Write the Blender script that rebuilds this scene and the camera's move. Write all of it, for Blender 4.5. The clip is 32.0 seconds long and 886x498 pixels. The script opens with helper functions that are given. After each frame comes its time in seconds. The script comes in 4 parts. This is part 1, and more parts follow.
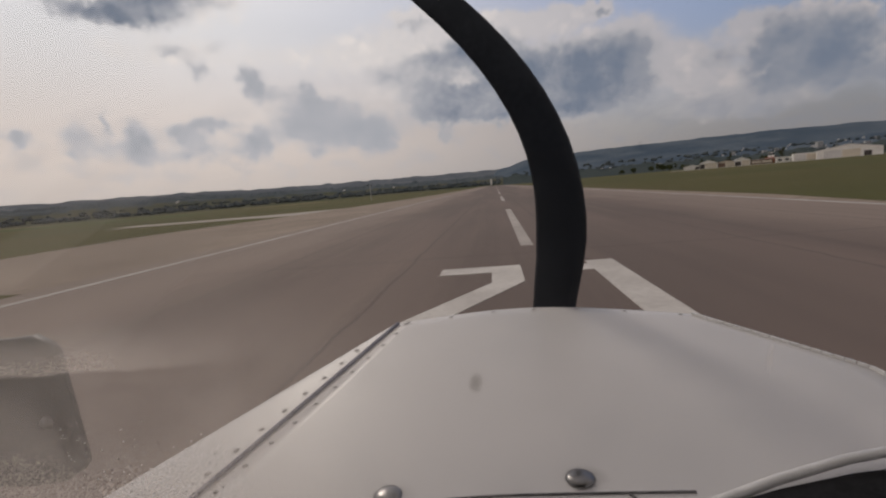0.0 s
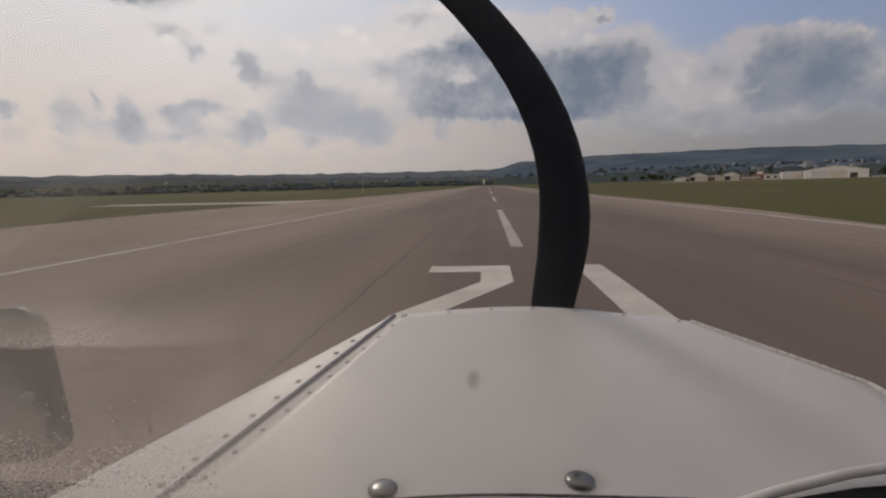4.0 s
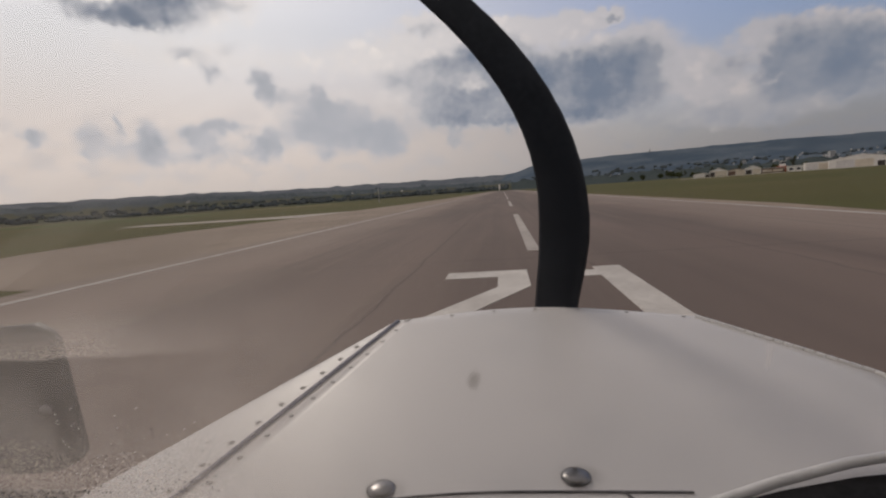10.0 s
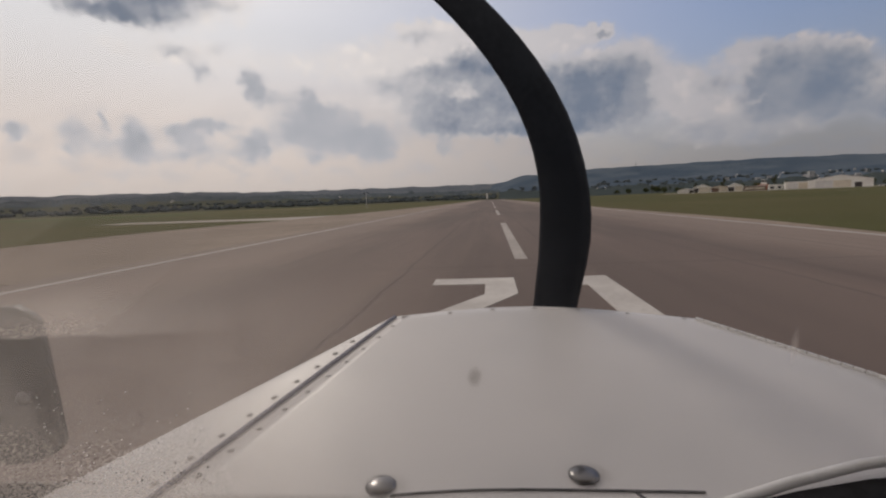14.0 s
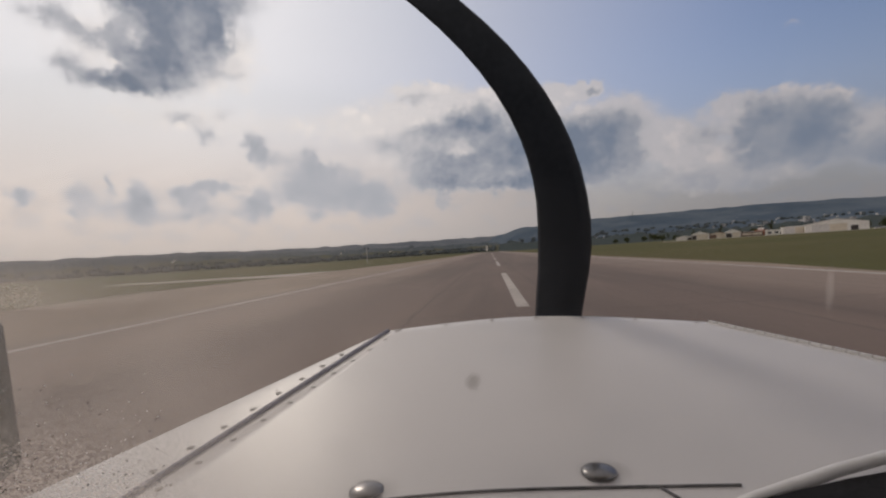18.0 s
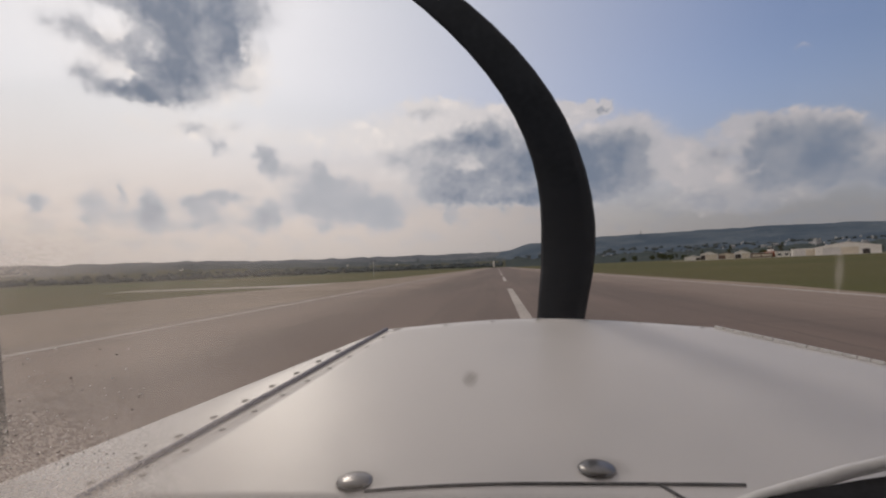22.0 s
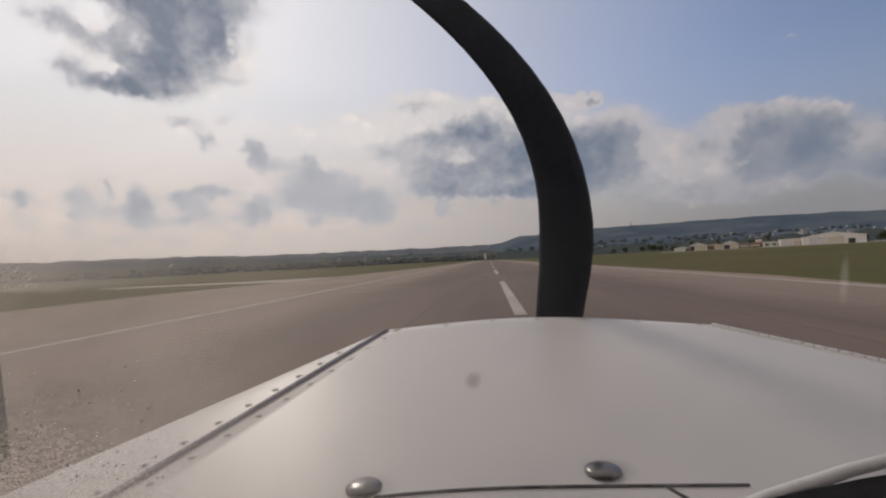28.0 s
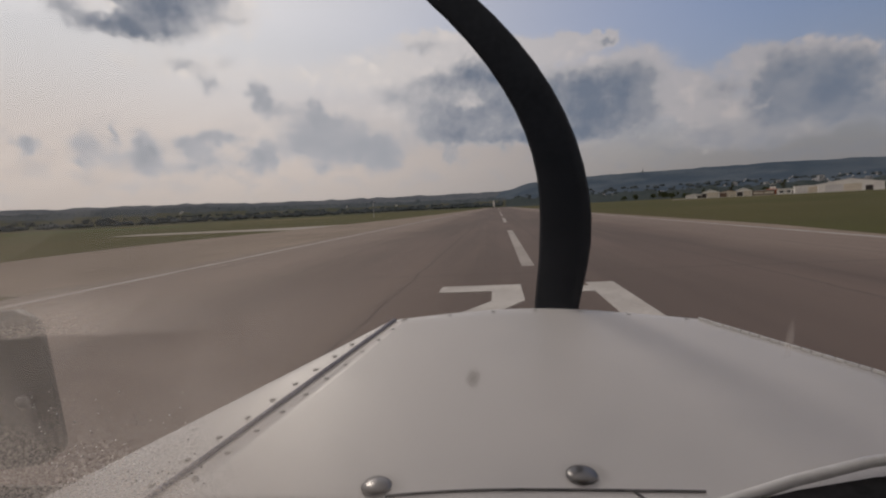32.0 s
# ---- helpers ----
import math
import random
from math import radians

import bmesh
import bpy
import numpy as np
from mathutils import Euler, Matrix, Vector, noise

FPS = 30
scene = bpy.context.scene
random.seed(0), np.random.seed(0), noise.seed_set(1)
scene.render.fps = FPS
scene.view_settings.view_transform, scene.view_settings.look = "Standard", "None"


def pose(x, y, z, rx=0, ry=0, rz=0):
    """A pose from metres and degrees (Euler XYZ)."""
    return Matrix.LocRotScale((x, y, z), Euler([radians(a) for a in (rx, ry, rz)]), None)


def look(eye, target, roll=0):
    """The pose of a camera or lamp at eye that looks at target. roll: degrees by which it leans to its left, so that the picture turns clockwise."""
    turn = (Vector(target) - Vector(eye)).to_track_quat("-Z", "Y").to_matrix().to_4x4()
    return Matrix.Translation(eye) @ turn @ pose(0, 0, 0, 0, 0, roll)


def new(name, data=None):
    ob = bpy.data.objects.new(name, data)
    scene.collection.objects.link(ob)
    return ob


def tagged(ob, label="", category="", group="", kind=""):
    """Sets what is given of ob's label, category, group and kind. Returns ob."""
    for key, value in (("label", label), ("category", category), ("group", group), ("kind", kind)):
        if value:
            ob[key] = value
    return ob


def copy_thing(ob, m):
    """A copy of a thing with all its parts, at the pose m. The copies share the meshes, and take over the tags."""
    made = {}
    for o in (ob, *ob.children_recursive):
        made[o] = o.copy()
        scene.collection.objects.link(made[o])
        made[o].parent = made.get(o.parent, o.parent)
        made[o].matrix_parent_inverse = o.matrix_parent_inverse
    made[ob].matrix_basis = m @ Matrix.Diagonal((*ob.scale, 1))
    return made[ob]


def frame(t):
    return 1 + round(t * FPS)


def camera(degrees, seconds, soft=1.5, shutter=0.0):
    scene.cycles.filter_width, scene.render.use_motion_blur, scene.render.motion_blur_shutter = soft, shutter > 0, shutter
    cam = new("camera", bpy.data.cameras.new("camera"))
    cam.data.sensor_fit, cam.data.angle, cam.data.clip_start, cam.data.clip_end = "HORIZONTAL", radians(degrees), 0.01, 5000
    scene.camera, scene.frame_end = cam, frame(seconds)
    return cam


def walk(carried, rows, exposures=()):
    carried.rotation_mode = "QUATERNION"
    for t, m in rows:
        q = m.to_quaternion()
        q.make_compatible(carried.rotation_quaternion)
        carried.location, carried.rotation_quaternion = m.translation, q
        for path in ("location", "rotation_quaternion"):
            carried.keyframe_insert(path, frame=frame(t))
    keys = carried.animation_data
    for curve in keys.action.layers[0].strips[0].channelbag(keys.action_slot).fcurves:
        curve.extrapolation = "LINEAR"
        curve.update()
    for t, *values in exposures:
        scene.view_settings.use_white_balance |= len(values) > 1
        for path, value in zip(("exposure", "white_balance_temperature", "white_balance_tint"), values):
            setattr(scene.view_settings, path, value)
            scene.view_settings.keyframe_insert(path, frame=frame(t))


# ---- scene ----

EYE = 2.1            # metres over the runway
SECONDS = 32.0
cam = camera(84.8, SECONDS, 2.2)


def held(x, y, z, yaw, pitch, roll):
    """The camera inside the cockpit: offsets from its mount in metres, turn in degrees."""
    eye = Vector((x, y, EYE + z))
    a, b = radians(yaw), radians(pitch)
    return look(eye, eye + Vector((-math.sin(a) * math.cos(b), math.cos(a) * math.cos(b), math.sin(b))), roll)


PATH = [
    (0.0, 0.028, -0.055, 0.131, 6.67, -7.03, -5.01),
    (1.0, -0.081, -0.029, 0.128, 2.59, -7.59, -3.23),
    (1.5, -0.114, -0.018, 0.127, 1.46, -7.87, -2.04),
    (2.0, -0.108, -0.021, 0.128, 1.75, -7.92, -1.81),
    (3.0, -0.074, -0.029, 0.123, 3.27, -7.71, -1.33),
    (6.0, 0.068, -0.047, 0.085, 8.57, -5.70, -3.14),
    (7.0, 0.060, -0.033, 0.058, 7.98, -4.42, -4.21),
    (8.0, 0.030, -0.037, 0.079, 7.01, -5.51, -3.45),
    (9.0, 0.069, -0.050, 0.095, 8.40, -5.87, -4.29),
    (10.0, 0.044, -0.051, 0.108, 7.47, -6.47, -4.17),
    (11.0, 0.102, -0.055, 0.096, 9.26, -5.47, -6.41),
    (12.0, 0.044, -0.040, 0.081, 7.61, -5.61, -3.14),
    (13.0, -0.013, -0.018, 0.048, 5.32, -4.72, -3.02),
    (14.0, -0.005, -0.029, 0.069, 5.80, -5.71, -2.33),
    (17.0, -0.001, 0.021, -0.045, 5.64, -0.92, -3.25),
    (18.0, 0.001, 0.037, -0.078, 5.55, 0.59, -3.78),
    (19.0, -0.018, 0.044, -0.089, 5.40, 0.39, -0.74),
    (20.0, -0.044, 0.056, -0.098, 4.44, 0.62, -0.25),
    (21.0, -0.046, 0.068, -0.117, 4.05, 1.68, -1.77),
    (22.0, 0.013, 0.057, -0.126, 6.26, 2.33, -2.47),
    (23.0, -0.000, 0.028, -0.059, 5.74, -0.38, -2.80),
    (24.0, -0.035, 0.039, -0.066, 4.44, -0.29, -2.35),
    (25.0, -0.035, 0.056, -0.100, 4.38, 1.09, -2.35),
    (28.0, -0.009, 0.052, -0.104, 5.31, 1.48, -3.02),
    (29.0, -0.036, 0.068, -0.122, 4.34, 2.05, -2.37),
    (30.0, -0.014, 0.044, -0.085, 5.17, 0.58, -2.67),
    (30.5, 0.025, 0.033, -0.083, 6.65, 0.67, -3.13),
    (31.0, 0.060, 0.004, -0.035, 8.04, -1.16, -3.41),
    (31.5, 0.028, -0.023, 0.037, 6.91, -4.16, -3.22),
    (32.0, 0.019, -0.026, 0.049, 6.60, -4.70, -3.00),
]
walk(cam, [(t, held(*row)) for t, *row in PATH],
     [(0.0, -0.12), (3.0, -0.12), (9.0, -0.07), (14.0, -0.06), (16.5, -0.20), (17.3, -0.21), (18.0, -0.05), (19.0, 0.0), (31.0, -0.02), (31.5, -0.18), (32.0, -0.27)])


# ---- nodes ----
def lin(r, g, b, a=1.0):
    """Linear colour from 0..255 values."""
    f = lambda c: c / 255 / 12.92 if c <= 10 else ((c / 255 + 0.055) / 1.055) ** 2.4
    return (f(r), f(g), f(b), a)


class Tree:
    """Short ways to add and link shader nodes."""

    def __init__(self, tree):
        self.t = tree
        tree.nodes.clear()

    def put(self, sock, value):
        if isinstance(value, bpy.types.NodeSocket):
            self.t.links.new(value, sock)
        elif value is not None:
            sock.default_value = value

    def fill(self, n, out, ins):
        for k, v in (ins or {}).items():
            self.put(n.inputs[k], v)
        return n.outputs[out] if len(n.outputs) else None

    def node(self, kind, out=0, ins=None):
        return self.fill(self.t.nodes.new(kind), out, ins)

    def math(self, op, a, b=None, c=None, clamp=False):
        n = self.t.nodes.new("ShaderNodeMath")
        n.operation, n.use_clamp = op, clamp
        return self.fill(n, 0, {0: a, 1: b, 2: c})

    def vec(self, op, a, b=None, out=0):
        n = self.t.nodes.new("ShaderNodeVectorMath")
        n.operation = op
        return self.fill(n, out, {0: a, 1: b})

    def noise(self, where, scale, detail=3.0, rough=0.55, out=0):
        return self.node("ShaderNodeTexNoise", out, {"Vector": where, "Scale": scale, "Detail": detail, "Roughness": rough})

    def span(self, v, a, b, lo=0.0, hi=1.0):
        n = self.t.nodes.new("ShaderNodeMapRange")
        n.interpolation_type = "SMOOTHSTEP"
        return self.fill(n, 0, {0: v, 1: a, 2: b, 3: lo, 4: hi})

    def mix(self, f, a, b, how="MIX"):
        n = self.t.nodes.new("ShaderNodeMix")
        n.data_type, n.blend_type = "RGBA", how
        return self.fill(n, 2, {0: f, 6: a, 7: b})


# ---- sky and sun ----
SUN_AZ, SUN_EL = -32.0, 36.0      # degrees to the right of the runway's heading, and up
world = bpy.data.worlds.new("sky")
scene.world = world
world.use_nodes = True
w = Tree(world.node_tree)
ray = w.node("ShaderNodeTexCoord", 0)
xyz = w.t.nodes.new("ShaderNodeSeparateXYZ")
w.t.links.new(w.vec("NORMALIZE", ray), xyz.inputs[0])
azimuth = w.math("MULTIPLY", w.math("ARCTAN2", xyz.outputs[0], xyz.outputs[1]), 57.2958)
height = w.math("MULTIPLY", w.math("ARCSINE", xyz.outputs[2]), 57.2958)
flat = w.node("ShaderNodeCombineXYZ", 0, {0: azimuth, 1: height, 2: 0.0})


def warped(big, small, seed):
    """Places in the sky, in degrees, shaken by two noises for ragged cloud edges."""
    p = w.vec("ADD", flat, (seed, seed, 0.0))
    a = w.vec("MULTIPLY", w.vec("SUBTRACT", w.noise(p, 0.22, 2.0, 0.5, 1), (0.5, 0.5, 0.5)), (big, big * 0.7, 0.0))
    b = w.vec("MULTIPLY", w.vec("SUBTRACT", w.noise(p, 0.80, 5.0, 0.52, 1), (0.5, 0.5, 0.5)), (small, small * 0.8, 0.0))
    return w.vec("ADD", w.vec("ADD", flat, a), b)


def field(where, *lists):
    """The sum of soft blobs: azimuth, height, half width, half height (degrees), weight."""
    total = None
    for a, e, sa, se, k in (b for blobs in lists for b in blobs):
        d = w.vec("MULTIPLY", w.vec("SUBTRACT", where, (a, e, 0.0)), (1 / sa, 1 / se, 0.0))
        g = w.math("POWER", 0.42, w.vec("DOT_PRODUCT", d, d, 1))
        total = w.math("MULTIPLY_ADD", g, k, total if total is not None else 0.0)
    return total


# grey bodies of the clouds: azimuth, height, half width, half height, weight
GREY_HIGH = [(-32.7, 24.5, 4.5, 3.8, 1.1), (-35.1, 20.0, 3.1, 1.8, 0.9), (-37.0, 18.4, 2.7, 0.7, 0.7), (-40.2, 18.8, 2.8, 0.9, 0.55), (-42.6, 19.9, 1.5, 0.7, 0.45), (-41.6, 22.9, 2.9, 1.2, 0.36), (-38.2, 21.9, 2.4, 2.0, 0.4), (-43.9, 23.7, 2.6, 1.0, 0.35), (-34.9, 28.3, 8.3, 2.7, 1.0), (-28.9, 24.0, 0.7, 1.5, 0.6), (-28.3, 20.2, 1.7, 0.5, 0.22), (-36.8, 22.7, 0.8, 0.8, -0.4), (-40.3, 23.9, 1.3, 1.1, -0.45), (-39.6, 20.0, 1.1, 0.5, -0.5)]
GREY_PUFF = [(-33.1, 15.6, 1.5, 0.6, 0.46), (-30.7, 14.1, 1.2, 1.0, 0.52), (-26.1, 13.3, 1.2, 1.3, 0.69), (-29.0, 16.4, 1.1, 0.8, 0.29), (-25.3, 11.7, 0.9, 1.3, 0.46), (-23.2, 11.8, 2.0, 0.9, 0.35), (-20.2, 11.7, 1.0, 1.0, 0.52), (-18.6, 10.3, 3.0, 1.0, 0.63), (-21.8, 8.6, 2.8, 1.7, 0.5), (-17.5, 7.6, 4.3, 1.5, 0.54), (-14.2, 7.3, 3.6, 2.0, 0.5), (-12.7, 5.6, 1.5, 1.3, 0.46), (-20.1, 5.4, 1.2, 0.7, 0.42)]
GREY_LEFT = [(-46.2, 7.5, 0.9, 0.8, 0.63), (-41.9, 8.1, 1.6, 1.1, 0.46), (-39.6, 9.0, 0.4, 1.2, 0.46), (-37.5, 7.7, 1.1, 1.5, 0.69), (-36.4, 7.1, 0.8, 0.7, 0.52), (-39.7, 6.5, 3.1, 0.9, 0.32), (-33.8, 7.8, 0.8, 0.7, 0.52), (-30.8, 8.8, 2.6, 0.7, 0.58), (-32.3, 6.6, 1.8, 1.8, 0.52), (-26.1, 6.6, 1.6, 1.6, 0.58), (-27.9, 6.3, 2.6, 1.3, 0.29), (-36.4, 5.3, 2.8, 0.9, 0.38), (-38.7, 3.8, 2.2, 0.7, 0.27), (-42.4, 6.1, 0.7, 0.8, 0.29)]
GREY_MID = [(-6.5, 10.6, 3.5, 2.2, 0.6), (-3.9, 14.3, 5.3, 1.1, 0.6), (-5.6, 8.4, 2.7, 0.9, 0.5), (-0.5, 15.6, 3.0, 1.6, 0.6), (-7.7, 18.1, 2.3, 0.8, 0.4), (-11.3, 13.0, 2.6, 1.1, 0.4), (2.5, 11.5, 5.1, 2.5, 0.65), (9.0, 11.6, 5.4, 2.3, 0.8), (12.0, 10.1, 3.5, 2.7, 0.8), (15.3, 12.5, 2.4, 1.6, 0.55), (8.8, 7.8, 4.4, 1.0, 0.7), (2.4, 7.7, 5.9, 0.7, 0.55), (-0.8, 9.7, 3.6, 1.4, 0.4), (16.6, 8.8, 1.4, 1.4, 0.4), (12.9, 16.6, 1.0, 0.3, 0.45), (-5.4, 6.0, 0.9, 1.4, 0.4), (-2.6, 11.7, 1.7, 0.5, -0.28), (0.4, 10.2, 1.2, 1.0, -0.3)]
GREY_EAST = [(28.1, 11.1, 1.8, 2.1, 0.6), (31.8, 10.0, 2.3, 2.2, 0.8), (30.7, 7.6, 2.9, 1.5, 0.7), (27.1, 8.5, 1.3, 2.1, 0.45), (33.4, 7.8, 1.6, 1.9, 0.65), (34.7, 10.5, 1.7, 1.2, 0.5), (23.2, 10.4, 1.9, 1.3, 0.4), (22.5, 6.1, 3.1, 1.4, 0.38), (27.4, 4.9, 3.1, 1.0, 0.28), (36.9, 6.3, 1.6, 1.7, 0.6), (27.1, 8.5, 0.7, 0.3, -0.4), (22.2, 8.0, 1.5, 0.6, -0.45), (39.4, 6.7, 1.9, 2.3, 0.7)]
# bright tops and veils
PALE_MID = [(-11.2, 15.8, 7.3, 2.5, 0.8), (-6.7, 19.0, 4.1, 0.8, 1), (-0.5, 17.2, 5.9, 1.1, 1), (6.7, 16.7, 3.5, 1.3, 1), (10.6, 17.0, 2.8, 0.8, 1), (12.9, 17.2, 0.9, 0.5, 0.8), (15.4, 14.1, 2.6, 1.4, 1), (12.0, 11.1, 6.4, 3.7, 1), (1.2, 11.4, 10.2, 3.6, 1), (19.8, 10.7, 2.6, 2.3, 0.8), (-22.1, 15.2, 7.6, 1.5, 0.4)]
PALE_EAST = [(22.6, 8.8, 3.0, 2.4, 0.8), (25.8, 12.8, 2.1, 1.3, 1), (30.2, 12.5, 3.2, 1.0, 1), (30.3, 8.8, 4.3, 3.0, 1), (34.2, 11.7, 1.1, 0.5, 0.8), (36.6, 8.3, 1.5, 2.3, 1), (31.3, 18.9, 1.1, 0.5, 0.45), (23.0, 5.4, 5.8, 1.5, 0.5)]
PALE_WEST = [(-35.6, 21.4, 8.0, 3.9, 0.9), (-27.6, 21.9, 2.9, 3.1, 0.5), (-34.4, 15.3, 8.2, 1.4, 0.5), (-19.9, 8.7, 10.4, 3.7, 0.45), (-38.8, 6.8, 11.5, 2.2, 0.35)]
rng = random.Random(7)
GREY_ROUND = [(rng.uniform(52, 300), rng.uniform(6, 40), rng.uniform(4, 9), rng.uniform(2, 4), 0.9) for k in range(12)]
GREY_ROUND = [((a + 180) % 360 - 180, e, sa, se, k) for a, e, sa, se, k in GREY_ROUND]

air = w.t.nodes.new("ShaderNodeTexSky")
air.sky_type, air.sun_disc, air.sun_elevation, air.sun_rotation, air.dust_density = "NISHITA", False, radians(SUN_EL), radians(SUN_AZ), 3.0
nishita = air.outputs[0]
clear = w.mix(1.0, nishita, (0.084, 0.086, 0.098, 1), "MULTIPLY")
sun_way = Vector((math.sin(radians(SUN_AZ)) * math.cos(radians(SUN_EL)), math.cos(radians(SUN_AZ)) * math.cos(radians(SUN_EL)), math.sin(radians(SUN_EL))))
near_sun = w.vec("DOT_PRODUCT", w.vec("NORMALIZE", ray), tuple(sun_way), 1)
round_about = w.math("ADD", w.span(w.math("ABSOLUTE", azimuth), 50.0, 80.0, 0.0, 0.8), w.span(height, 28.0, 45.0, 0.0, 0.7))
haze = w.math("ADD", round_about, w.math("ADD", w.span(near_sun, 0.55, 0.97, 0.0, 0.95), w.span(height, 22.0, 0.0, 0.0, 0.85)), clamp=True)
low_glow = w.mix(w.span(azimuth, -38.0, 34.0), lin(226, 213, 205), lin(140, 137, 140))
high_glow = w.mix(w.span(azimuth, -38.0, 20.0), lin(236, 234, 236), lin(158, 166, 187))
glow = w.mix(w.span(height, 5.0, 20.0), low_glow, high_glow)
glow = w.mix(round_about, glow, lin(186, 178, 172))
sky = w.mix(haze, clear, glow)
sky = w.mix(w.span(height, 6.0, 0.5, 0.0, 0.6), sky, w.mix(w.span(azimuth, -45.0, 35.0), lin(200, 190, 184), lin(140, 138, 140)))


def billows(scale, seed):
    """Rounded heaps, 1 in the middle of each and 0 between them."""
    n = w.t.nodes.new("ShaderNodeTexVoronoi")
    n.feature = "SMOOTH_F1"
    p = w.vec("ADD", w.vec("MULTIPLY", warped(1.2, 0.9, seed), (1.0, 1.25, 0.0)), (seed, 3.0 * seed, 0.0))
    return w.span(w.fill(n, 0, {"Vector": p, "Scale": scale, "Smoothness": 0.35}), 0.75, 0.05)


heaps = w.math("MULTIPLY_ADD", billows(0.95, 5.0), 0.4, w.math("MULTIPLY", billows(0.38, 2.0), 0.6))
wisps = w.noise(flat, 0.55, 6.0, 0.62)
swell = w.math("ADD", w.math("MULTIPLY", w.math("SUBTRACT", heaps, 0.30), 0.30), w.math("MULTIPLY", w.math("SUBTRACT", wisps, 0.45), 1.3))
grey = field(warped(1.0, 2.7, 4.0), GREY_HIGH, GREY_PUFF, GREY_LEFT, GREY_MID, GREY_EAST, GREY_ROUND)
grey = w.math("MULTIPLY", grey, w.math("ADD", swell, 1.0))
pale = field(warped(1.0, 2.4, 0.0), PALE_MID, PALE_EAST, PALE_WEST)
pale = w.math("ADD", w.math("MULTIPLY", pale, w.math("MULTIPLY_ADD", swell, 0.8, 1.0)), w.math("MULTIPLY", grey, 0.30))
bright = w.mix(w.span(azimuth, -30.0, 35.0), lin(246, 237, 231), lin(190, 182, 181))
bright = w.mix(w.math("MULTIPLY", w.span(heaps, 0.75, 0.25), 0.35), bright, w.mix(w.span(azimuth, -30.0, 35.0), lin(205, 202, 204), lin(150, 152, 162)))
sky = w.mix(w.math("MULTIPLY", w.span(pale, 0.25, 0.95), 0.85), sky, bright)
# thin low puffs all round
puff = w.math("MULTIPLY", w.span(w.noise(w.vec("MULTIPLY", flat, (1.0, 1.5, 0.0)), 0.30, 6.0, 0.6), 0.47, 0.66), w.math("MULTIPLY", w.span(height, 1.0, 4.0), w.span(height, 12.0, 7.0)))
sky = w.mix(w.math("MULTIPLY", puff, w.span(azimuth, 0.0, -15.0, 0.4, 0.35)), sky, w.mix(w.span(azimuth, -30.0, 35.0), lin(190, 189, 194), lin(134, 137, 146)))
thin = w.mix(w.span(azimuth, -40.0, 30.0), lin(194, 193, 198), lin(150, 152, 160))
thick = w.mix(w.math("MULTIPLY", w.span(azimuth, -4.0, -13.0), w.span(height, 18.0, 14.0)), lin(112, 123, 141), lin(166, 169, 177))
depth = w.math("MULTIPLY", w.span(grey, 0.20, 1.20), w.span(w.noise(flat, 0.33, 4.0, 0.55), 0.25, 0.60, 0.45, 1.0))
body = w.mix(depth, thin, thick)
sky = w.mix(w.math("MULTIPLY", w.span(grey, 0.08, 0.60), 0.95), sky, body)
w.node("ShaderNodeOutputWorld", 0, {0: w.node("ShaderNodeBackground", 0, {0: sky, 1: 1.0})})

sun = new("sun", bpy.data.lights.new("sun", "SUN"))
sun.data.energy, sun.data.angle, sun.data.color = 0.7, radians(12), (1.0, 0.89, 0.77)
sun.matrix_world = look((0, 0, 50), Vector((0, 0, 50)) - sun_way)


# ---- materials ----
def material(name, build, rough=0.6, metal=0.0, spec=0.5):
    """A principled material; build(tree, place) gives colour, height for bump, bump strength and distance."""
    m = bpy.data.materials.new(name)
    m.use_nodes = True
    t = Tree(m.node_tree)
    place = t.node("ShaderNodeNewGeometry", 0)
    colour, relief, strength, distance = build(t, place)
    ins = {"Base Color": colour, "Roughness": rough, "Metallic": metal, "Specular IOR Level": spec}
    if relief is not None:
        ins["Normal"] = t.node("ShaderNodeBump", 0, {"Height": relief, "Strength": strength, "Distance": distance})
    t.node("ShaderNodeOutputMaterial", 0, {0: t.node("ShaderNodeBsdfPrincipled", 0, ins)})
    return m


def mottled(a, b, scale, fine=8.0, bump=0.0, dist=0.01):
    """Two colours mixed by a coarse and a fine noise."""
    def build(t, p):
        n = t.math("ADD", t.math("MULTIPLY", t.noise(p, scale, 3.0), 0.6), t.math("MULTIPLY", t.noise(p, scale * fine, 4.0), 0.4))
        return t.mix(t.span(n, 0.35, 0.65), a, b), (t.noise(p, scale * fine) if bump else None), bump, dist
    return build


def plain(c):
    return lambda t, p: (c, None, 0, 0)


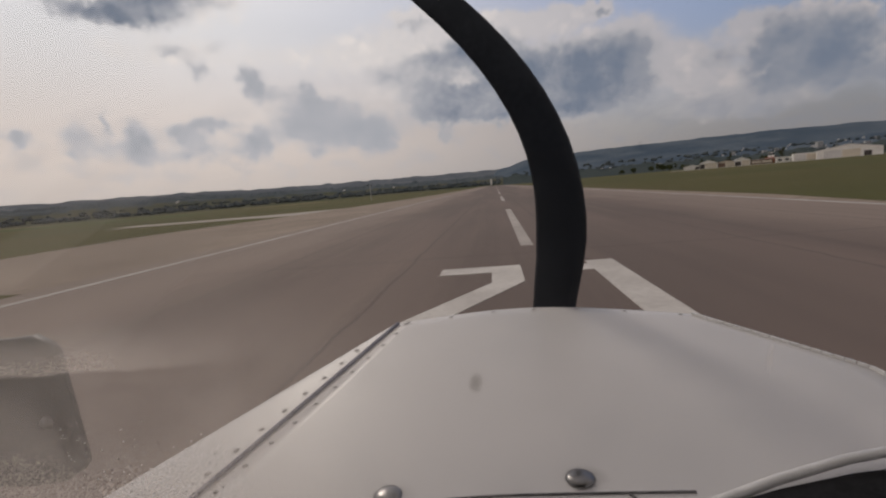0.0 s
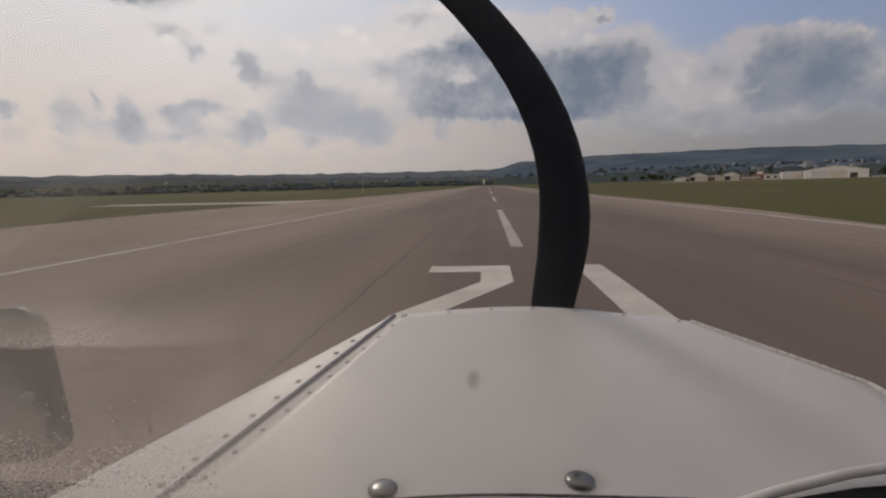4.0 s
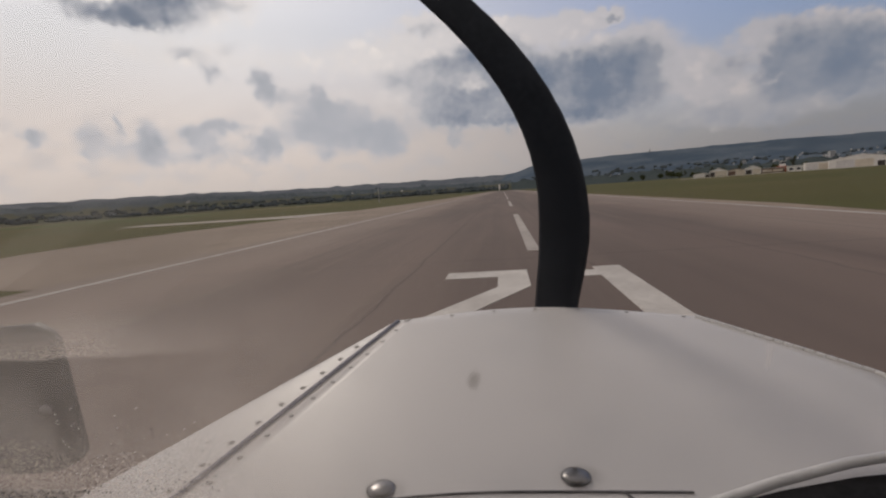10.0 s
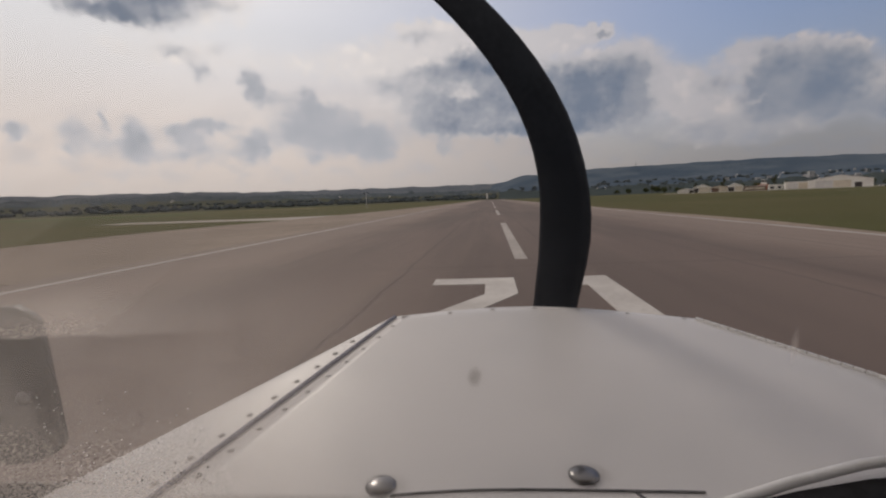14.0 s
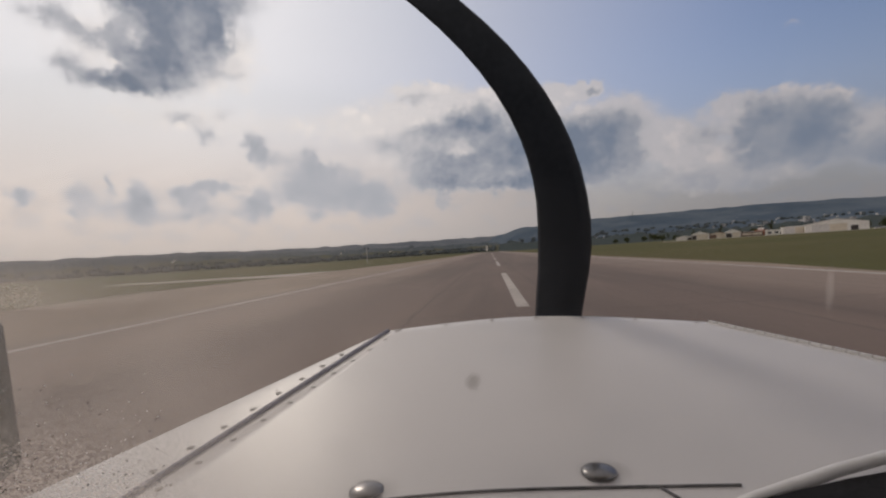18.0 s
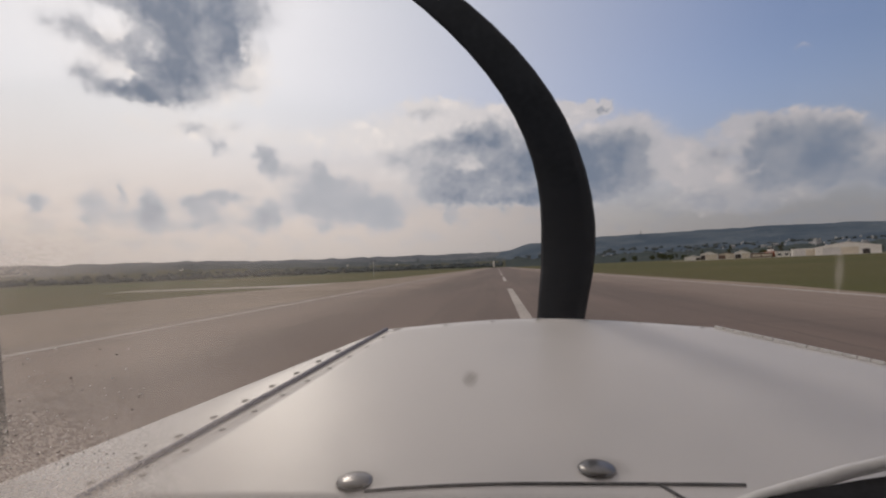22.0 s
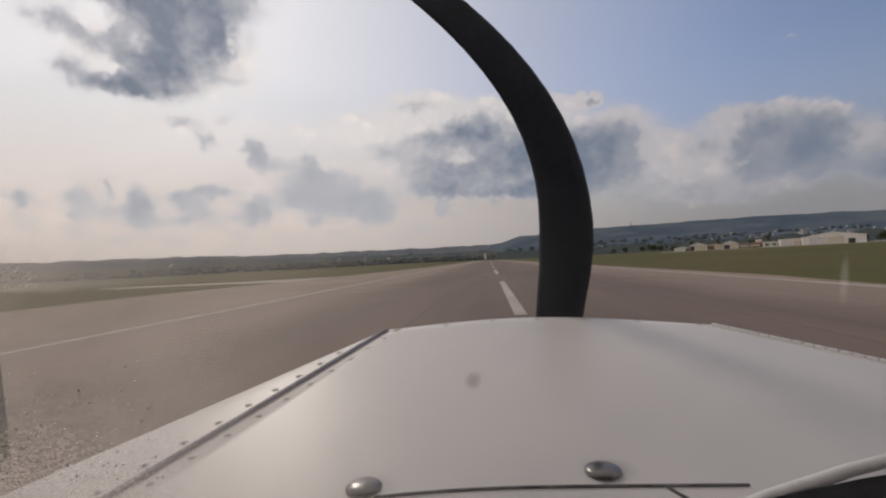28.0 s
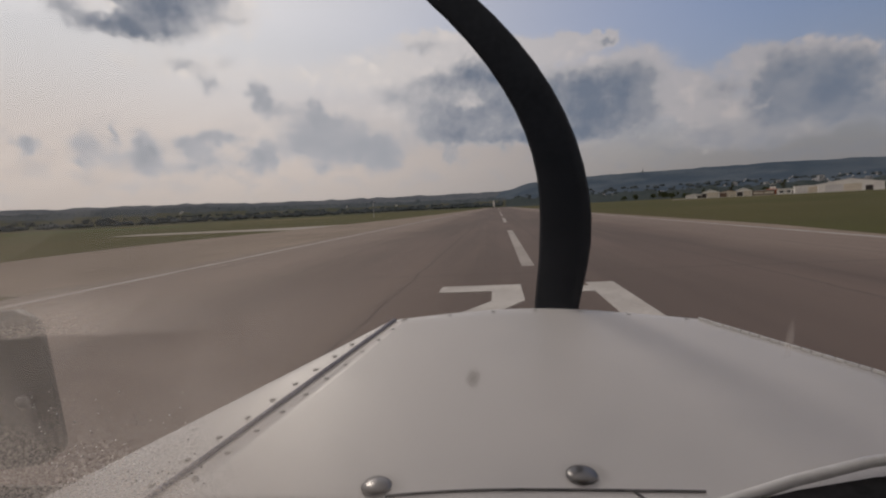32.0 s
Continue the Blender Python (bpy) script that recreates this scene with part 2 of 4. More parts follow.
def asphalt(t, p):
    wide = t.noise(t.vec("MULTIPLY", p, (1.0, 0.12, 1.0)), 0.22, 3.0)
    patch = t.noise(p, 0.05, 2.0)
    grain = t.noise(p, 30.0, 4.0)
    x = t.node("ShaderNodeSeparateXYZ", 0, {0: p})
    worn = t.span(t.math("ADD", t.math("ABSOLUTE", t.math("SUBTRACT", x, 1.0)), t.math("MULTIPLY", patch, 8.0)), 11.0, 16.0)
    c = t.mix(t.span(wide, 0.3, 0.7), (0.146, 0.110, 0.095, 1), (0.206, 0.154, 0.131, 1))
    c = t.mix(t.math("MULTIPLY", worn, 0.55), c, (0.38, 0.30, 0.25, 1))
    lane = t.noise(t.vec("MULTIPLY", p, (1.0, 0.02, 1.0)), 0.75, 4.0, 0.6)
    c = t.mix(t.span(lane, 0.52, 0.72, 0.0, 0.30), c, (0.27, 0.205, 0.165, 1))
    c = t.mix(t.span(lane, 0.46, 0.30, 0.0, 0.30), c, (0.105, 0.082, 0.074, 1))
    c = t.mix(t.span(grain, 0.35, 0.75, 0.0, 0.35), c, (0.12, 0.10, 0.095, 1))
    y = t.node("ShaderNodeSeparateXYZ", 1, {0: p})
    wob = t.math("MULTIPLY", t.noise(p, 0.5, 3.0), 0.35)
    gap_x = t.math("ABSOLUTE", t.math("SUBTRACT", t.math("FRACT", t.math("DIVIDE", t.math("ADD", x, wob), 5.0)), 0.5))
    gap_y = t.math("ABSOLUTE", t.math("SUBTRACT", t.math("FRACT", t.math("DIVIDE", t.math("ADD", y, wob), 31.0)), 0.5))
    joint = t.math("MAXIMUM", t.span(gap_x, 0.010, 0.004), t.span(gap_y, 0.0022, 0.0008))
    c = t.mix(t.math("MULTIPLY", joint, 0.5), c, (0.075, 0.062, 0.058, 1))
    return c, grain, 0.25, 0.01


def meadow(t, p):
    wide = t.noise(p, 0.012, 3.0)
    mid = t.noise(t.vec("MULTIPLY", p, (1.0, 0.4, 1.0)), 0.12, 4.0)
    grain = t.noise(p, 9.0, 4.0)
    c = t.mix(t.span(wide, 0.38, 0.62), (0.082, 0.085, 0.030, 1), (0.122, 0.104, 0.044, 1))
    c = t.mix(t.span(mid, 0.4, 0.7, 0.0, 0.6), c, (0.096, 0.100, 0.032, 1))
    c = t.mix(t.span(grain, 0.3, 0.7, 0.0, 0.5), c, (0.140, 0.126, 0.060, 1))
    return c, grain, 0.6, 0.05


def soil(t, p):
    rows = t.noise(t.vec("MULTIPLY", p, (1.0, 0.06, 1.0)), 0.9, 3.0)
    wide = t.noise(p, 0.02, 3.0)
    c = t.mix(t.span(rows, 0.35, 0.65), (0.115, 0.085, 0.070, 1), (0.16, 0.12, 0.10, 1))
    return t.mix(t.span(wide, 0.4, 0.6, 0.0, 0.5), c, (0.10, 0.072, 0.06, 1)), rows, 0.5, 0.08


def cowl_paint(t, p):
    wide = t.noise(p, 2.2, 3.0)
    fine = t.noise(p, 60.0, 3.0)
    c = t.mix(t.span(wide, 0.35, 0.7), (0.72, 0.688, 0.678, 1), (0.63, 0.608, 0.605, 1))
    c = t.mix(t.span(fine, 0.62, 0.8, 0.0, 0.12), c, (0.45, 0.42, 0.40, 1))
    # one blurred windscreen smear, put on the top panel as a soft stain
    d = t.vec("MULTIPLY", t.vec("SUBTRACT", p, (-0.058, 1.15, EYE - 0.35)), (55.0, 24.0, 0.0))
    q = t.math("ADD", t.vec("LENGTH", d, None, 1), t.math("MULTIPLY", t.noise(p, 40.0), 0.5))
    c = t.mix(t.span(q, 1.7, 0.4, 0.0, 0.6), c, (0.25, 0.22, 0.20, 1))
    # darker patches round the two fasteners, and a small chip
    for spot, size, deep in (((-0.215, 0.801, 0.0), (19.0, 28.0, 0.0), 0.42), ((0.160, 0.838, 0.0), (19.0, 28.0, 0.0), 0.42), ((-0.20, 1.05, 0.0), (300.0, 160.0, 0.0), 0.8)):
        e = t.vec("LENGTH", t.vec("MULTIPLY", t.vec("SUBTRACT", p, spot), size), None, 1)
        c = t.mix(t.span(t.math("MULTIPLY_ADD", t.noise(p, 45.0), 0.4, e), 1.25, 0.45, 0.0, deep), c, (0.24, 0.22, 0.21, 1))
    return c, t.noise(p, 5.0, 2.0), 0.12, 0.02


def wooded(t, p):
    """Woods in darker patches between paler clearings; the blue of haze is in the colours."""
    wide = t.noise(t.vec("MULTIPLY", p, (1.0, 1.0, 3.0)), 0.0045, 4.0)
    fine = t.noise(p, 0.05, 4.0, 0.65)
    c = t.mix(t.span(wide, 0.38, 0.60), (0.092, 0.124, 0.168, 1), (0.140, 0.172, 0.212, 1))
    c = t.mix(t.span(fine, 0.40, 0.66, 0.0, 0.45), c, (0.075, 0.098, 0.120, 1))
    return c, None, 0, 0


M = {
    "asphalt": material("worn_asphalt", asphalt, 0.85, 0, 0.3),
    "shoulder": material("sandy_worn_shoulder", mottled((0.24, 0.190, 0.152, 1), (0.35, 0.280, 0.225, 1), 0.10, 14.0), 0.9, 0, 0.2),
    "concrete": material("pale_concrete", mottled((0.36, 0.31, 0.27, 1), (0.44, 0.39, 0.34, 1), 0.2, 12.0), 0.9),
    "marking": material("worn_white_paint", mottled((0.50, 0.46, 0.43, 1), (0.66, 0.62, 0.58, 1), 0.6, 12.0), 0.8),
    "edge_paint": material("faded_edge_paint", mottled((0.36, 0.32, 0.29, 1), (0.50, 0.46, 0.42, 1), 0.6, 12.0), 0.8),
    "meadow": material("dry_meadow", meadow, 0.95, 0, 0.1),
    "soil": material("ploughed_soil", soil, 0.95, 0, 0.1),
    "crop": material("green_crop", mottled((0.055, 0.105, 0.028, 1), (0.085, 0.125, 0.035, 1), 0.05, 30.0, 0.4, 0.05), 0.9, 0, 0.1),
    "stubble": material("dry_stubble", mottled((0.20, 0.16, 0.085, 1), (0.26, 0.21, 0.12, 1), 0.05, 30.0, 0.4, 0.05), 0.9, 0, 0.1),
    "cowl": material("white_cowling_paint", cowl_paint, 0.40, 0, 0.42),
    "hinge": material("blue_grey_hinge_metal", mottled((0.17, 0.17, 0.225, 1), (0.26, 0.255, 0.31, 1), 20.0), 0.6, 0.1),
    "seal": material("dark_rubber_seal", mottled((0.09, 0.09, 0.095, 1), (0.24, 0.23, 0.235, 1), 30.0), 0.7),
    "steel": material("dull_screw_steel", mottled((0.15, 0.145, 0.145, 1), (0.24, 0.23, 0.23, 1), 40.0), 0.30, 0.85),
    "blade": material("black_blade_paint", mottled((0.008, 0.011, 0.017, 1), (0.015, 0.019, 0.027, 1), 6.0), 0.5, 0, 0.25),
    "black": material("matt_black_trim", mottled((0.010, 0.010, 0.011, 1), (0.02, 0.02, 0.022, 1), 20.0), 0.9, 0, 0.08),
    "coaming": material("grey_grained_coaming", mottled((0.17, 0.145, 0.125, 1), (0.92, 0.80, 0.69, 1), 125.0, 2.4, 0.9, 0.005), 0.55),
    "reflected_sheet": material("pale_reflector_sheet", mottled((0.42, 0.36, 0.30, 1), (0.90, 0.79, 0.68, 1), 70.0, 5.0, 0.5, 0.006), 0.8),
    # pale town walls, greyed in the colour to suggest distance haze
    "town_wall": material("haze_greyed_town_plaster", mottled((0.40, 0.40, 0.40, 1), (0.58, 0.56, 0.54, 1), 0.05), 0.9),
    "town_roof": material("dull_town_roof", mottled((0.26, 0.22, 0.21, 1), (0.34, 0.29, 0.27, 1), 0.05), 0.9),
    "trim": material("grey_trim_metal", mottled((0.42, 0.41, 0.40, 1), (0.55, 0.53, 0.52, 1), 10.0), 0.45, 0.2),
    "bracket": material("dark_grey_bracket_plastic", mottled((0.022, 0.020, 0.020, 1), (0.045, 0.042, 0.040, 1), 12.0, 8.0, 0.2, 0.003), 0.45),
    "rivet": material("dull_rivet_metal", mottled((0.27, 0.255, 0.25, 1), (0.40, 0.38, 0.36, 1), 60.0), 0.6, 0.2),
    "lining": material("grey_beige_cabin_lining", mottled((0.15, 0.13, 0.115, 1), (0.24, 0.21, 0.185, 1), 25.0, 6.0, 0.3, 0.004), 0.9),
    # dark green lifted towards blue, so some haze is in the colour
    "near_wood": material("haze_tinted_hedges", mottled((0.060, 0.076, 0.080, 1), (0.090, 0.106, 0.104, 1), 0.02, 8.0), 1.0, 0, 0.0),
    # pale blue-grey puts distance haze into the ridge's own colour
    "far_ridge": material("ridge_with_painted_haze", mottled((0.125, 0.142, 0.165, 1), (0.180, 0.196, 0.218, 1), 0.006, 12.0), 1.0, 0, 0.0),
    "bead": material("bright_white_edge_bead", mottled((0.72, 0.70, 0.68, 1), (0.84, 0.82, 0.80, 1), 30.0), 0.3, 0.0),
    "tyre": material("tyre_rubber", plain((0.02, 0.02, 0.02, 1)), 0.8),
    "white_wall": material("white_sheet_cladding", mottled((0.78, 0.75, 0.71, 1), (0.86, 0.84, 0.80, 1), 0.3, 10.0), 0.6),
    "cream_wall": material("cream_plaster", mottled((0.64, 0.57, 0.47, 1), (0.76, 0.69, 0.58, 1), 0.3, 10.0), 0.8),
    "brown_wall": material("brown_cladding", mottled((0.16, 0.10, 0.075, 1), (0.22, 0.14, 0.10, 1), 0.4, 10.0), 0.8),
    "grey_roof": material("pale_grey_roof_sheet", mottled((0.62, 0.60, 0.59, 1), (0.74, 0.72, 0.70, 1), 0.2, 10.0), 0.55),
    "tile_roof": material("weathered_tile_roof", mottled((0.22, 0.11, 0.075, 1), (0.32, 0.17, 0.12, 1), 0.3, 12.0), 0.85),
    # flat dark panel painted as the shade inside open doorways
    "gap_shade": material("doorway_shade_panel", plain((0.05, 0.042, 0.04, 1)), 0.7),
    "pane": material("dark_window_glass", plain((0.05, 0.06, 0.07, 1)), 0.15),
    "orange": material("faded_red_orange_paint", mottled((0.42, 0.12, 0.06, 1), (0.52, 0.17, 0.09, 1), 0.5), 0.7),
    "leaf": material("oak_foliage", mottled((0.045, 0.060, 0.020, 1), (0.095, 0.105, 0.040, 1), 0.35, 6.0), 0.9, 0, 0.1),
    "bark": material("bark", mottled((0.07, 0.055, 0.04, 1), (0.12, 0.09, 0.07, 1), 2.0), 0.9),
    # woods greyed and blued in the colour to imitate haze
    "far_wood": material("haze_tinted_woods", mottled((0.082, 0.100, 0.112, 1), (0.135, 0.152, 0.165, 1), 0.012, 8.0), 1.0, 0, 0.0),
    "far_hill": material("haze_blue_hill", wooded, 1.0, 0, 0.0),
    # foliage made bluish and paler to paint in the haze before it
    "tree_clump": material("haze_tinted_tree_clumps", mottled((0.078, 0.094, 0.102, 1), (0.122, 0.138, 0.142, 1), 0.03, 6.0), 1.0, 0, 0.0),
    "centre_paint": material("faded_centre_line_paint", mottled((0.34, 0.30, 0.275, 1), (0.52, 0.47, 0.435, 1), 0.5, 14.0), 0.85),
    "car_paint": material("pale_car_paint", mottled((0.62, 0.61, 0.60, 1), (0.74, 0.73, 0.72, 1), 0.8), 0.3),
    # olive and brown dulled in the colour for distance haze
    "far_field": material("haze_tinted_fields", mottled((0.085, 0.098, 0.070, 1), (0.150, 0.140, 0.105, 1), 0.006, 6.0), 1.0, 0, 0.0),
}

STREAK = (0.400, 0.657, EYE - 0.150)      # on the windscreen
glass = bpy.data.materials.new("canopy_perspex")
glass.use_nodes = True
g = Tree(glass.node_tree)
here = g.node("ShaderNodeNewGeometry", 0)
side = g.node("ShaderNodeSeparateXYZ", 0, {0: here})
up = g.math("SUBTRACT", g.node("ShaderNodeSeparateXYZ", 2, {0: here}), EYE)
cloudy = g.span(g.noise(here, 5.0, 5.0), 0.30, 0.75, 0.55, 1.25)
grain = g.noise(g.vec("MULTIPLY", here, (1.0, 1.0, 1.8)), 170.0, 4.0, 0.65)
# pale film towards lower left, replacing most of the windscreen's reflected veil
low = g.span(up, 0.06, -0.12, 0.12, 1.0)
film = g.math("MULTIPLY", g.math("MULTIPLY", g.span(side, 0.05, -0.62, 0.004, 0.145), low), cloudy)
# the glareshield's reflection, painted as a sharp-edged patch and a grainy corner
edge = g.math("MULTIPLY_ADD", g.noise(here, 14.0, 2.0), 0.02, up)
patch = g.math("MULTIPLY", g.span(edge, -0.110, -0.100), g.math("MULTIPLY", g.span(up, -0.02, -0.10), g.span(side, -0.36, -0.66)))
film = g.math("ADD", film, g.math("MULTIPLY", patch, g.span(grain, 0.3, 0.7, 0.10, 0.26)))
corner = g.math("MULTIPLY", g.span(up, -0.15, -0.36), g.span(side, -0.34, -0.62))
film = g.math("ADD", film, g.math("MULTIPLY", corner, g.span(grain, 0.42, 0.62, -0.04, 0.24)))
# a dried streak
d = g.vec("LENGTH", g.vec("MULTIPLY", g.vec("SUBTRACT", here, STREAK), (190.0, 20.0, 36.0)), None, 1)
film = g.math("ADD", film, g.span(d, 1.3, 0.2, 0.0, 0.12))
clean = g.node("ShaderNodeMixShader", 0, {0: g.span(side, -0.1, -0.6, 0.01, 0.05), 1: g.node("ShaderNodeBsdfTransparent", 0), 2: g.node("ShaderNodeBsdfGlossy", 0, {"Roughness": 0.06})})
dust_and_glare = g.node("ShaderNodeMixShader", 0, {0: film, 1: clean, 2: g.node("ShaderNodeBsdfTranslucent", 0, {0: (0.84, 0.76, 0.69, 1)})})
g.node("ShaderNodeOutputMaterial", 0, {0: dust_and_glare})


# ---- mesh helpers ----
def mesh_of(name, bm, mat, smooth=False):
    me = bpy.data.meshes.new(name)
    bmesh.ops.recalc_face_normals(bm, faces=bm.faces[:])
    bm.to_mesh(me)
    bm.free()
    me.materials.append(mat)
    if smooth:
        for f in me.polygons:
            f.use_smooth = True
    return me


def part(name, bm, mat, parent, label="", smooth=False):
    """One mesh, given in world places, under a thing (an Empty) or under a part."""
    ob = new(name, bm if isinstance(bm, bpy.types.Mesh) else mesh_of(name, bm, mat, smooth))
    if parent is not None:
        ob.parent = parent
        if parent.type == "EMPTY":
            ob.matrix_parent_inverse = Matrix.Translation(-parent.location)
    return tagged(ob, label)


def thing(name, at, label, category, group="", kind=""):
    ob = new(name)
    ob.location = at
    ob.empty_display_size = 0.2
    return tagged(ob, label, category, group, kind)


def box(x0, x1, y0, y1, z0, z1, bevel=0.0, bm=None):
    bm = bm or bmesh.new()
    v = bmesh.ops.create_cube(bm, size=1.0)["verts"]
    bmesh.ops.transform(bm, matrix=Matrix.LocRotScale(((x0 + x1) / 2, (y0 + y1) / 2, (z0 + z1) / 2), None, (x1 - x0, y1 - y0, z1 - z0)), verts=v)
    if bevel:
        bmesh.ops.bevel(bm, geom=[e for e in bm.edges if e.verts[0] in set(v)], offset=bevel, segments=2, affect="EDGES")
    return bm


def poly_slab(points, z0, z1):
    """An upright prism over a plan outline."""
    bm = bmesh.new()
    low = [bm.verts.new((x, y, z0)) for x, y in points]
    top = [bm.verts.new((x, y, z1)) for x, y in points]
    bm.faces.new(top)
    bm.faces.new(low[::-1])
    for i in range(len(points)):
        j = (i + 1) % len(points)
        bm.faces.new((low[i], low[j], top[j], top[i]))
    return bm


def grid_mesh(f, nu, nv, thick=0.0, down=Vector((0, 0, -1))):
    """A sheet f(u, v) over 0..1 squared, closed underneath when thick."""
    bm = bmesh.new()
    rows = [[bm.verts.new(f(i / nu, j / nv)) for j in range(nv + 1)] for i in range(nu + 1)]
    for i in range(nu):
        for j in range(nv):
            bm.faces.new((rows[i][j], rows[i + 1][j], rows[i + 1][j + 1], rows[i][j + 1]))
    if thick:
        low = [[bm.verts.new(v.co + down * thick) for v in r] for r in rows]
        for i in range(nu):
            for j in range(nv):
                bm.faces.new((low[i][j], low[i][j + 1], low[i + 1][j + 1], low[i + 1][j]))
        rim = [rows[0], [r[-1] for r in rows], rows[-1][::-1], [r[0] for r in rows][::-1]]
        lim = [low[0], [r[-1] for r in low], low[-1][::-1], [r[0] for r in low][::-1]]
        for a, b in zip(rim, lim):
            for k in range(len(a) - 1):
                bm.faces.new((a[k], a[k + 1], b[k + 1], b[k]))
    return bm


def tube(points, radius, sides=8, bm=None):
    """A round bar along points."""
    bm = bm or bmesh.new()
    pts = [Vector(p) for p in points]
    rings = []
    for i, p in enumerate(pts):
        d = (pts[min(i + 1, len(pts) - 1)] - pts[max(i - 1, 0)]).normalized()
        s = d.cross(Vector((0, 0, 1)) if abs(d.z) < 0.95 else Vector((1, 0, 0))).normalized()
        u = s.cross(d)
        r = radius[i] if isinstance(radius, (list, tuple)) else radius
        rings.append([bm.verts.new(p + (s * math.cos(2 * math.pi * k / sides) + u * math.sin(2 * math.pi * k / sides)) * r) for k in range(sides)])
    for a, b in zip(rings, rings[1:]):
        for k in range(sides):
            bm.faces.new((a[k], a[(k + 1) % sides], b[(k + 1) % sides], b[k]))
    bm.faces.new(rings[0][::-1])
    bm.faces.new(rings[-1])
    return bm


# ---- ground and runway ----
def ring_sheet(r0, r1, a0, a1, nr, na, f):
    """A sheet over a ring sector, azimuths in degrees; f(azimuth, radius) is its height."""
    def at(u, v):
        a, r = a0 + (a1 - a0) * u, r0 * (r1 / r0) ** v
        return (r * math.sin(radians(a)), r * math.cos(radians(a)), f(a, r))
    return grid_mesh(at, na, nr)


ground = part("ground", ring_sheet(0.5, 4600, -180, 180, 14, 96, lambda a, r: 0.0), M["meadow"], None)
tagged(ground, "wide dry green airfield meadow around the runway", "grass field", kind="structure")

MID = 1.0            # the centre line lies this far to the right of the cockpit camera
HALF = 15.0
runway = part("runway", box(MID - HALF - 1.5, MID + HALF + 0.5, -34, 1350, -0.3, 0.02), M["asphalt"], None)
tagged(runway, "long worn brownish-grey asphalt runway with white markings", "runway", kind="structure")
for side in (-1, 1):
    x = MID + side * HALF
    for y0 in range(-30, 1340, 70):
        part("edge_line", box(x - 0.20, x + 0.20, y0 + 0.05, y0 + 69.95, 0.015, 0.03), M["edge_paint"], runway)
dash = mesh_of("centre_dash", box(-0.22, 0.22, 0.0, 25.0, -0.005, 0.01), M["centre_paint"])
for y0 in range(11, 1300, 46):
    d = part("centre_dash", dash, None, runway)
    d.location = (MID, y0 + 6.0, 0.022)
stripe = mesh_of("threshold_stripe", box(-0.65, 0.65, 0.0, 24.0, -0.005, 0.01), M["marking"])
for k in range(12):
    s = part("threshold_stripe", stripe, None, runway)
    s.location = (MID + (k - 5.5) * 2.2 + (0.7 if k > 5 else -0.7), -27, 0.022)
part("threshold_bar", box(MID - 13, MID + 13, -31.5, -30.3, 0.012, 0.032), M["marking"], runway)


def digit(strokes, x, y):
    """A painted runway number from bars (x, y, width, height)."""
    bm = bmesh.new()
    for pts in strokes:
        low = [bm.verts.new((x + px, y + py, 0.018)) for px, py in pts]
        top = [bm.verts.new((x + px, y + py, 0.034)) for px, py in pts]
        bm.faces.new(top)
        for i in range(4):
            j = (i + 1) % 4
            bm.faces.new((low[i], low[j], top[j], top[i]))
    return bm


TWO = (((0, 0), (2.3, 0), (2.3, 1.0), (0, 1.0)), ((0, 1.0), (0.75, 1.0), (2.3, 3.9), (1.55, 3.9)), ((1.55, 3.9), (2.3, 3.9), (2.3, 5.2), (1.55, 5.2)), ((0.2, 5.2), (2.3, 5.2), (2.3, 6.1), (0.2, 6.1)))
ONE = (((0.7, 0), (1.4, 0), (1.4, 6.1), (0.7, 6.1)), ((0.2, 4.8), (0.7, 4.8), (0.7, 5.6), (0.2, 5.6)))
part("painted_number", digit(TWO, MID - 2.75, 6.9), M["marking"], runway, "painted number two")
part("painted_number", digit(ONE, MID + 0.55, 6.9), M["marking"], runway, "painted number one")

WIDE = [(-16.0, 14), (-24, 16), (-31, 22), (-35, 31), (-37, 44), (-36, 58), (-33, 75), (-31, 100), (-28, 140), (-25, 200), (-23, 300), (-22, 1340), (-15.52, 1340), (-15.52, 14)]
s = part("shoulder", poly_slab(WIDE, -0.2, 0.014), M["shoulder"], None)
tagged(s, "broad pale sandy shoulder of worn asphalt beside the runway", "shoulder", kind="structure")
s = part("shoulder", poly_slab([(16.52, 18), (18.2, 34), (18.6, 1340), (16.52, 1340)], -0.2, 0.014), M["shoulder"], None)
tagged(s, "narrow sandy shoulder beside the runway edge", "shoulder", kind="structure")
taxiway = part("taxiway", poly_slab([(-33.2, 76), (-31.4, 98), (-46, 94), (-80, 100), (-80, 90), (-46, 82)], -0.2, 0.012), M["concrete"], None)
tagged(taxiway, "pale concrete taxiway joining the runway edge", "taxiway", kind="structure")
pad = part("turning_pad", poly_slab([(17.6, -33), (17.6, 17), (30, 24), (62, 20), (80, 4), (72, -30)], -0.2, 0.012), M["asphalt"], None)
tagged(pad, "asphalt turning pad beside the runway threshold", "taxiway", kind="structure")
apron = part("apron", poly_slab([(130, 380), (270, 330), (290, 365), (145, 425)], -0.2, 0.012), M["concrete"], None)
tagged(apron, "pale concrete apron in front of the hangars", "apron", kind="structure")

